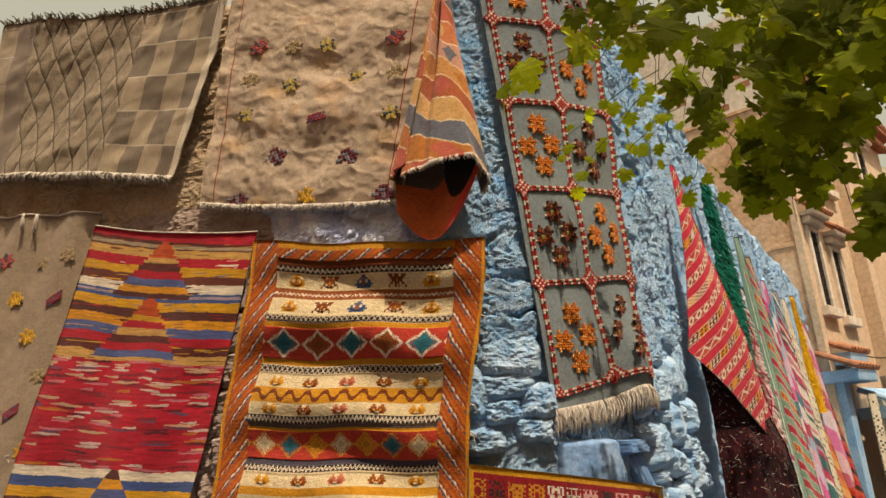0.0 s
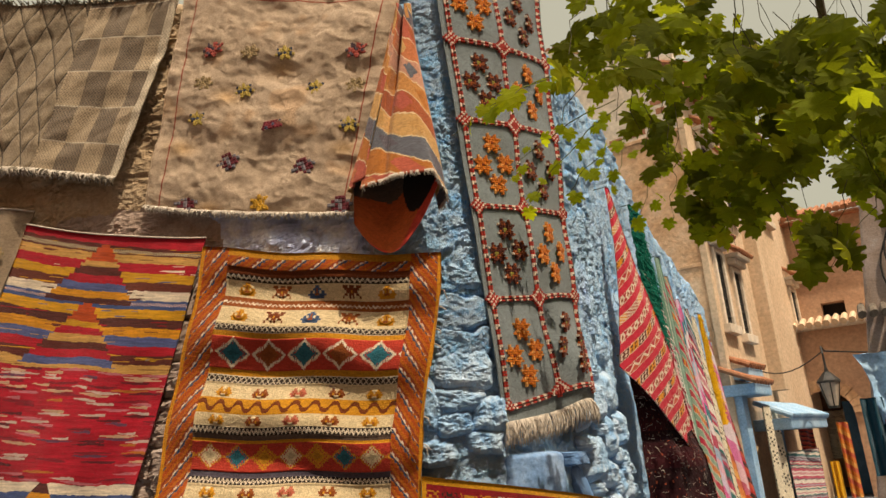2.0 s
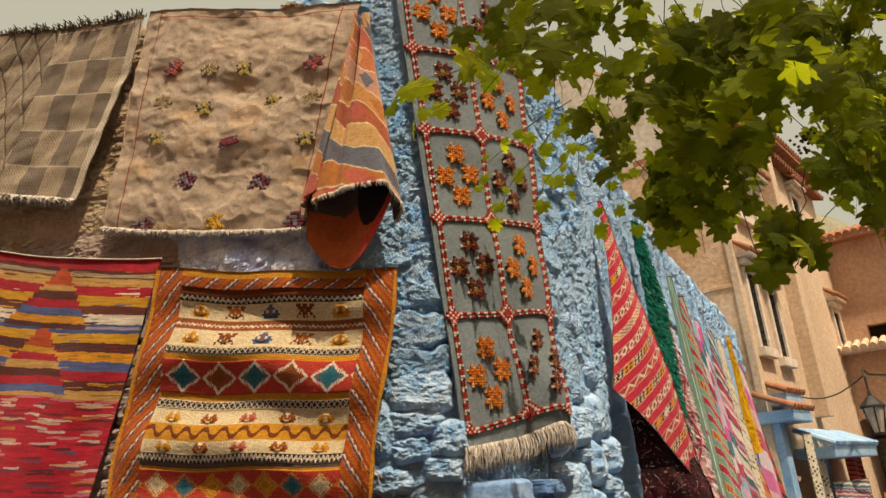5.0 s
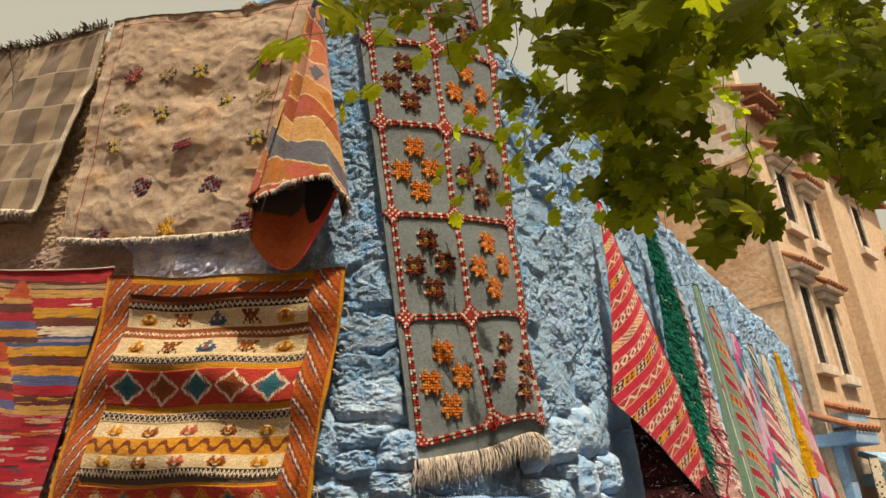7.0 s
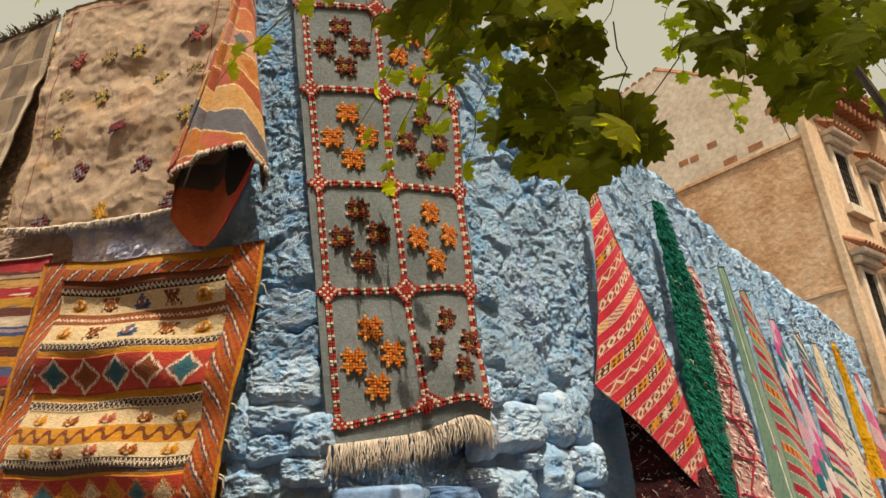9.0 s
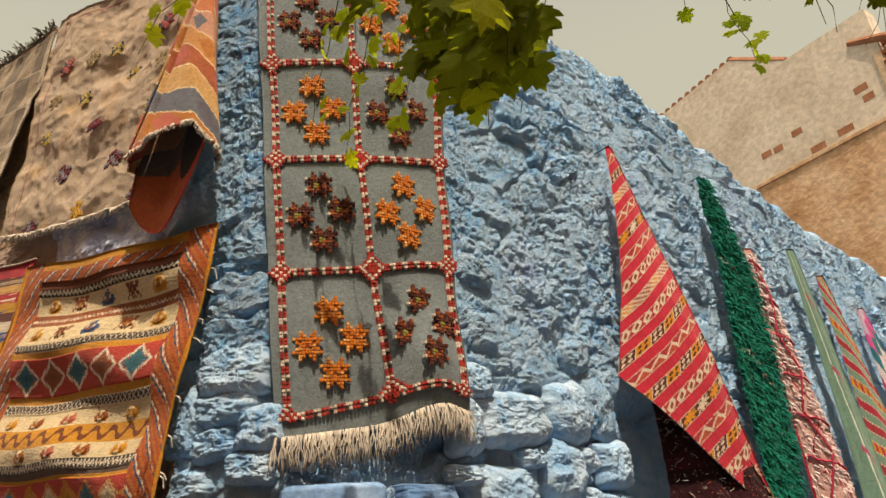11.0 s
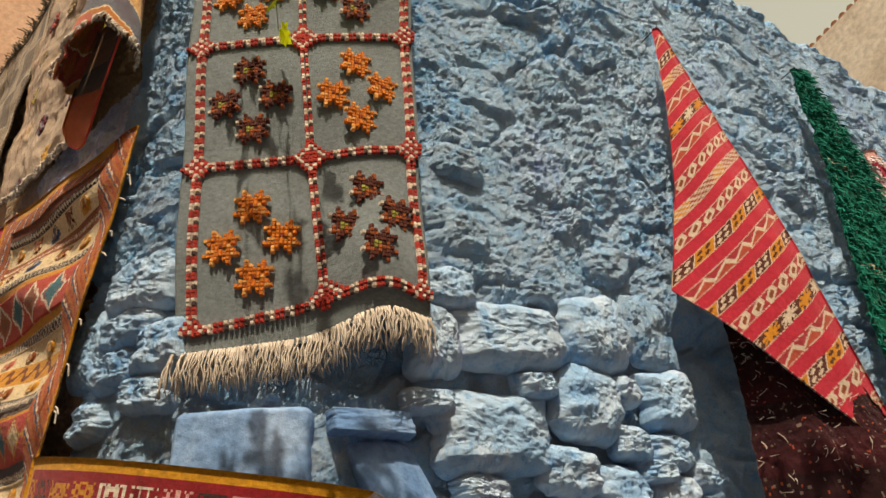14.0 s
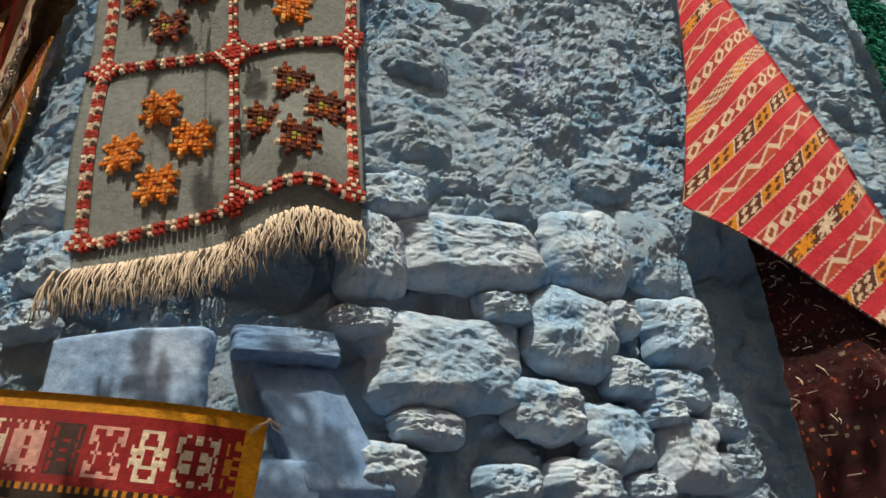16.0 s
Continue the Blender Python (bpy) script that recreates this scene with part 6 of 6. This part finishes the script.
flat_cloth("hanging_rug", "yellow and red rug hung by the lane", EG, ED, 0.1, 0.3, 0.0, 0.9, 0.2, "yellow", 7)
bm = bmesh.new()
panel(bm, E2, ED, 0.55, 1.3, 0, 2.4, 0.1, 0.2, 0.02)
tagged(part("shop_door", bm, MAT_DEEPBLUE, None), "deep blue wooden door within the arch", "door")
# the house at the lane's other side, of which one edge shows
side_house = empty("lane_house", "mauve-grey plastered house edge with a tiled ledge and cables", "house")
HO, HD = Vector((6.05, 7.96, 0)), Vector((3.55, -2.55, 0)).normalized()
bm = bmesh.new()
panel(bm, HO, HD, 0, 4.4, -0.1, 6.2, 0.12, 0.0, 0.03)
part("wall", bm, MAT_MAUVE, side_house, "mauve-grey worn plaster wall")
bm = bmesh.new()
tile_row(bm, HO, HD, -0.05, 1.3, 2.95, 0.3, 0.12, 0.05, 0.4, 0.4)
part("ledge_tiles", bm, MAT_BARK, side_house, "dark weathered ledge tiles")
for k in range(3):
    bm = bmesh.new()
    tube(bm, [face_matrix(HO, HD, 0.25 + 0.05 * k + 0.06 * math.sin(t * 0.8 + k), 4.4 - t * 0.14, 0.04 + 0.02 * k).translation for t in range(15)], 0.012, 0.012, 5)
    part("cable", bm, MAT_IRON, side_house, "black cable on the plaster")
bm = bmesh.new()
tube(bm, [face_matrix(HO, HD, 0.42 + 0.12 * math.cos(t * 0.6), 2.5 + 0.2 * math.sin(t * 0.6), 0.06 + 0.002 * t).translation for t in range(26)], 0.01, 0.01, 5)
part("cable_coil", bm, MAT_IRON, side_house, "coiled black cable")
blue = empty("blue_cloth", "crumpled pale blue cloth hung on a house wall", "textile")
u, v = np.meshgrid(np.linspace(0, 1, 60), np.linspace(0, 1, 80))
nh = Vector((HD.y, -HD.x, 0))
fold = 0.18 + 0.06 * np.sin(u * 13 + 3 * np.sin(v * 4)) + 0.12 * (fbm(u * 4, v * 5, octaves=3, seed=9) - 0.5)
bu = -0.1 + u * 0.75 + 0.12 * np.sin(v * 3)
sheet("cloth", np.stack([HO.x + HD.x * bu + nh.x * fold, HO.y + HD.y * bu + nh.y * fold, 2.5 - v * 0.85 * (0.7 + 0.3 * np.sin(u * 5 + 1))], -1), MAT_SKYBLUE, blue, thick=0.01)
flat_cloth("hanging_rug", "red cloth strip hung on the lane house", HO, HD, 0.08, 0.24, 0.3, 1.72, 0.3, "scarlet", 12)
flat_cloth("hanging_rug", "yellow-green cloth strip hung on the lane house", HO, HD, 0.2, 0.5, 0.3, 1.80, 0.34, "lime", 13)
flat_cloth("hanging_rug", "deep teal cloth hung on the lane house", HO, HD, -0.14, 0.1, 1.1, 1.98, 0.22, "teal", 14)
# the old wall is battered: it leans back from the lane as it rises
for ob in side_house.children:
    for vert in ob.data.vertices:
        vert.co += HD * (0.15 * (vert.co.z - 2.0))

# power line and far hill
bm = bmesh.new()
a, b = SO + SD * 1.2 + Vector((0, 0, 3.1)), LP + Vector((0.3, 0.4, 1.1))
tube(bm, [a.lerp(b, k / 10) - Vector((0, 0, 0.3 * math.sin(k / 10 * math.pi))) for k in range(11)], 0.012, 0.012, 4)
tagged(finish(bm, "cable", MAT_IRON), "thin black cable slung across the lane", "cable")
hx, hy = np.meshgrid(np.linspace(-150, 420, 70), np.linspace(180, 420, 30))
hz = 120 * np.exp(-((hx - 210) / 110) ** 2) * np.clip((hy - 180) / 150, 0, 1) + fbm(hx / 30, hy / 30, octaves=4) * 16 * np.clip((hy - 180) / 60, 0, 1) - 0.5
tagged(sheet("backdrop_hill", np.stack([hx, hy, hz], -1), MAT_HILL), "dry scrub hillside far beyond the roofs", "hill", kind="structure")
# small house on the hill side, behind the gatehouse
far = empty("distant_house", "distant cream house with a tiled roof", "house")
FO = E2 + Vector((3.0, 5.5, 0))
bm = bmesh.new()
box(bm, face_matrix(FO, ED, 3, 0, -2.2), 7, 4.4, 9.3, 0.03)
part("wall", bm, MAT_CREAM, far)
bm = bmesh.new()
tile_row(bm, FO, ED, -0.6, 6.6, 9.35, 0.4, 0.22, 0.1, 1.6, 0.4)
part("roof_tiles", bm, MAT_TILE, far)
# the house behind the wall's other flank, of which a corner shows above it
back_house = empty("back_house", "tan plastered house corner with a tiled verge", "house")
BO, BD = Vector((-11.4, 3.25, 0)), Vector((3.2, 5.1, 0)).normalized()
bm = bmesh.new()
panel(bm, BO, BD, 0, 6.0, -0.1, 13.0, 0.4, 0.0, 0.03)
part("wall", bm, MAT_TAN, back_house, "tan plaster wall")
bm = bmesh.new()
for k in range(34):
    p = face_matrix(BO, BD, 6.0 + 0.02 * (k % 2), 7.0 + 0.18 * k, 0.1).translation
    tube(bm, [p, p + Vector((0, 0, 0.16)) + Vector((BD.x, BD.y, 0)) * 0.16], 0.10, 0.08, 7)
part("verge_tiles", bm, MAT_TILE, back_house, "terracotta verge tiles")
# ---- the grape vine ----
vine = empty("grape_vine", "grape vine with lobed green leaves trained over the lane", "vine")
RIM = [(0.0, 0.02), (0.10, -0.14), (0.27, -0.20), (0.33, -0.08), (0.50, -0.02), (0.40, 0.12), (0.60, 0.20), (0.64, 0.38), (0.48, 0.38), (0.36, 0.40), (0.50, 0.56), (0.46, 0.70), (0.30, 0.66), (0.22, 0.68), (0.20, 0.84), (0.09, 0.86), (0.0, 1.0)]


def leaf_mesh(seed, curl, mat=None):
    """A lobed, toothed vine leaf, folded a little along its midrib, its stalk at the origin."""
    r = random.Random(seed)
    bm = bmesh.new()
    mid = [bm.verts.new((0, t, -curl * (t - 0.35) ** 2)) for t in (0.0, 0.35, 0.7, 1.0)]
    for sgn in (-1, 1):
        ring = []
        for i, (x, y) in enumerate(RIM[1:-1]):
            x, y = x * r.uniform(0.9, 1.1), y + r.uniform(-0.025, 0.025)
            ring.append(bm.verts.new((sgn * x, y, 0.16 * x - curl * (x * x + (y - 0.35) ** 2) + r.uniform(-0.02, 0.02))))
        seq = ring
        for i, v in enumerate(seq[:-1]):
            hub = mid[0] if i < 4 else mid[1] if i < 10 else mid[2]
            f = (hub, v, seq[i + 1])
            bm.faces.new(f if sgn < 0 else f[::-1])
        for hub0, hub1, k in ((mid[0], mid[1], 4), (mid[1], mid[2], 10)):
            f = (hub0, seq[k], hub1)
            bm.faces.new(f if sgn < 0 else f[::-1])
        f = (mid[2], seq[-1], mid[3])
        bm.faces.new(f if sgn < 0 else f[::-1])
        f = (mid[0], mid[0], seq[0])
    bm.normal_update()
    me = bpy.data.meshes.new("leaf")
    bm.to_mesh(me)
    bm.free()
    me.materials.append(mat or MAT_LEAF)
    return me


LEAVES = [leaf_mesh(k, 0.15 + 0.12 * k) for k in range(6)]
YOUNG = [leaf_mesh(k + 20, 0.2 + 0.15 * k, MAT_YOUNG) for k in range(4)]
# masses of foliage: centre, reach, number of leaves, leaf size
MASSES = [((1.57, 2.86, 2.81), (0.24, 0.36, 0.30), 76), ((1.05, 2.44, 3.31), (0.39, 0.31, 0.29), 34), ((2.16, 2.48, 2.73), (0.25, 0.30, 0.36), 42), ((1.74, 2.44, 3.16), (0.33, 0.24, 0.22), 52),
          ((2.97, 3.52, 3.84), (0.27, 0.25, 0.25), 28), ((3.13, 3.93, 3.81), (0.23, 0.27, 0.35), 22), ((1.62, 2.87, 3.40), (0.27, 0.29, 0.29), 50), ((3.01, 3.58, 3.27), (0.23, 0.29, 0.29), 18),
          ((1.39, 2.09, 2.81), (0.31, 0.33, 0.32), 72), ((2.49, 2.91, 3.00), (0.23, 0.29, 0.31), 38), ((2.70, 3.16, 3.43), (0.23, 0.26, 0.27), 26), ((2.45, 3.36, 3.84), (0.27, 0.29, 0.23), 24),
          ((2.17, 2.92, 3.51), (0.27, 0.29, 0.26), 38), ((0.70, 1.95, 2.95), (0.34, 0.28, 0.22), 20), ((1.68, 2.45, 2.38), (0.14, 0.14, 0.14), 14), ((1.20, 2.72, 3.02), (0.20, 0.24, 0.22), 10),
          ((2.01, 2.16, 3.12), (0.20, 0.22, 0.24), 22), ((2.38, 2.72, 3.11), (0.14, 0.16, 0.20), 10)]
rnd = random.Random(2024)


def leaf_pose(p, k):
    """A leaf of size k at p, its face roughly to the light and its tip hanging."""
    face = Vector((rnd.gauss(-0.2, 0.55), rnd.gauss(-0.8, 0.4), rnd.uniform(-0.3, 0.6))).normalized()
    hang = Vector((rnd.gauss(0, 0.45), rnd.gauss(0, 0.45), -1.0))
    y = (hang - face * hang.dot(face)).normalized()
    x = y.cross(face)
    return Matrix(((x.x, y.x, face.x, p.x), (x.y, y.y, face.y, p.y), (x.z, y.z, face.z, p.z), (0, 0, 0, 1))) @ Matrix.Scale(k, 4)


spots = []
for (cx, cy, cz), (rx, ry, rz), n in MASSES:
    for _ in range(int(n * 1.55)):
        d = Vector((rnd.gauss(0, 1), rnd.gauss(0, 1), rnd.gauss(0, 1))).normalized() * rnd.random() ** 0.4
        p = Vector((cx + d.x * rx * 0.86, cy + d.y * ry * 0.9, cz + d.z * rz * 0.92))
        spots.append((p, leaf_pose(p, rnd.uniform(0.06, 0.13))))
spots.sort(key=lambda q: q[0].z)
for i, (p, m) in enumerate(spots[:230]):
    ob = new("leaf", LEAVES[i % 6])
    ob.parent = vine
    ob.matrix_world = m
vs, fs = [], []
for i, (p, m) in enumerate(spots[230:]):
    me = LEAVES[i % 6]
    o = len(vs)
    vs += [tuple(m @ v.co) for v in me.vertices]
    fs += [tuple(o + k for k in f.vertices) for f in me.polygons]
me = bpy.data.meshes.new("foliage")
me.from_pydata(vs, [], fs)
me.materials.append(MAT_LEAF)
fol = new("foliage", me)
fol.parent = vine
tagged(fol, "dense upper vine leaves", kind="stuff")
# young shoots that trail from the canopy, with small bright leaves: from, to, number of leaves
MAT_TENDRIL = plain("young_shoot", [(0.3, (0.10, 0.12, 0.03)), (0.7, (0.18, 0.20, 0.05))], 20.0, 90.0)
TRAILS = [((2.45, 3.9, 3.95), (2.65, 4.24, 3.38), 20), ((2.30, 3.85, 3.9), (2.36, 3.98, 3.55), 9), ((1.52, 3.0, 3.30), (1.25, 3.16, 2.74), 12), ((1.35, 2.9, 3.40), (1.10, 3.06, 2.88), 11), ((1.25, 3.10, 3.35), (0.82, 3.69, 2.98), 9), ((1.15, 3.0, 3.30), (0.66, 3.68, 3.12), 7),
          ((1.30, 3.2, 3.2), (1.04, 3.60, 3.02), 7), ((0.95, 2.75, 3.35), (0.30, 2.98, 3.10), 6), ((0.90, 2.30, 3.05), (0.27, 2.03, 2.74), 9), ((2.60, 3.2, 3.3), (2.66, 3.36, 2.80), 3), ((1.55, 3.2, 3.1), (1.50, 3.35, 2.72), 5)]
for a, b, n in TRAILS:
    a, b = Vector(a), Vector(b)
    bm = bmesh.new()
    run = [a.lerp(b, q / 9) + Vector((0.015 * math.sin(q * 1.7), 0.015 * math.cos(q * 2.1), 0.05 * math.sin(q / 9 * math.pi))) for q in range(10)]
    tube(bm, run, 0.003, 0.0015, 5)
    part("shoot", bm, MAT_TENDRIL, vine, "thin green trailing shoot")
    for k in range(n):
        q = run[min(9, 2 + int(k * 8 / n))] + Vector((rnd.uniform(-.05, .05), rnd.uniform(-.05, .05), rnd.uniform(-.03, .03)))
        ob = new("leaf", YOUNG[k % 4])
        ob.parent = vine
        ob.matrix_world = leaf_pose(q, rnd.uniform(0.045, 0.085))
# shoots: wander from mass to mass and down to their tips
MAT_SHOOT = plain("green_brown_shoot", [(0.3, (0.05, 0.05, 0.02)), (0.7, (0.13, 0.10, 0.05))], 20.0, 90.0)
for (cx, cy, cz), (rx, ry, rz), n in MASSES:
    for j in range(3):
        a = Vector((cx + rnd.uniform(-.3, .3), cy + rnd.uniform(-.3, .3), cz + rz * 1.2))
        b = Vector((cx + rnd.uniform(-rx, rx), cy + rnd.uniform(-ry, ry), cz - rz))
        pts = [a.lerp(b, t / 7) + Vector((rnd.uniform(-.02, .02), rnd.uniform(-.02, .02), 0)) for t in range(8)]
        bm = bmesh.new()
        tube(bm, pts, 0.0022, 0.0012, 5)
        part("shoot", bm, MAT_SHOOT, vine)
for k, pts in enumerate((((1.80, 2.30, 3.42), (1.98, 2.53, 3.22), (2.20, 2.77, 3.09)), ((2.35, 2.80, 3.30), (2.55, 2.99, 3.06), (2.83, 3.27, 2.79), (3.3, 4.0, 2.2)), ((2.9, 3.4, 3.6), (2.6, 3.1, 3.3), (2.2, 2.9, 3.5)))):
    bm = bmesh.new()
    tube(bm, pts, 0.018, 0.014, 7)
    part("cane", bm, MAT_BARK, vine, "dark woody cane")


def grapes(p, n, seed):
    r = random.Random(seed)
    bm = bmesh.new()
    for _ in range(n):
        d = Vector((r.gauss(0, .022), r.gauss(0, .022), -abs(r.gauss(0, .06))))
        bmesh.ops.create_icosphere(bm, subdivisions=1, radius=0.009, matrix=Matrix.Translation(Vector(p) + d))
    tagged(part("grape_cluster", bm, MAT_SHOOT, vine, "small unripe dark grapes", True), kind="stuff")


grapes((1.62, 2.75, 2.92), 46, 1)
grapes((2.35, 3.15, 3.15), 40, 2)
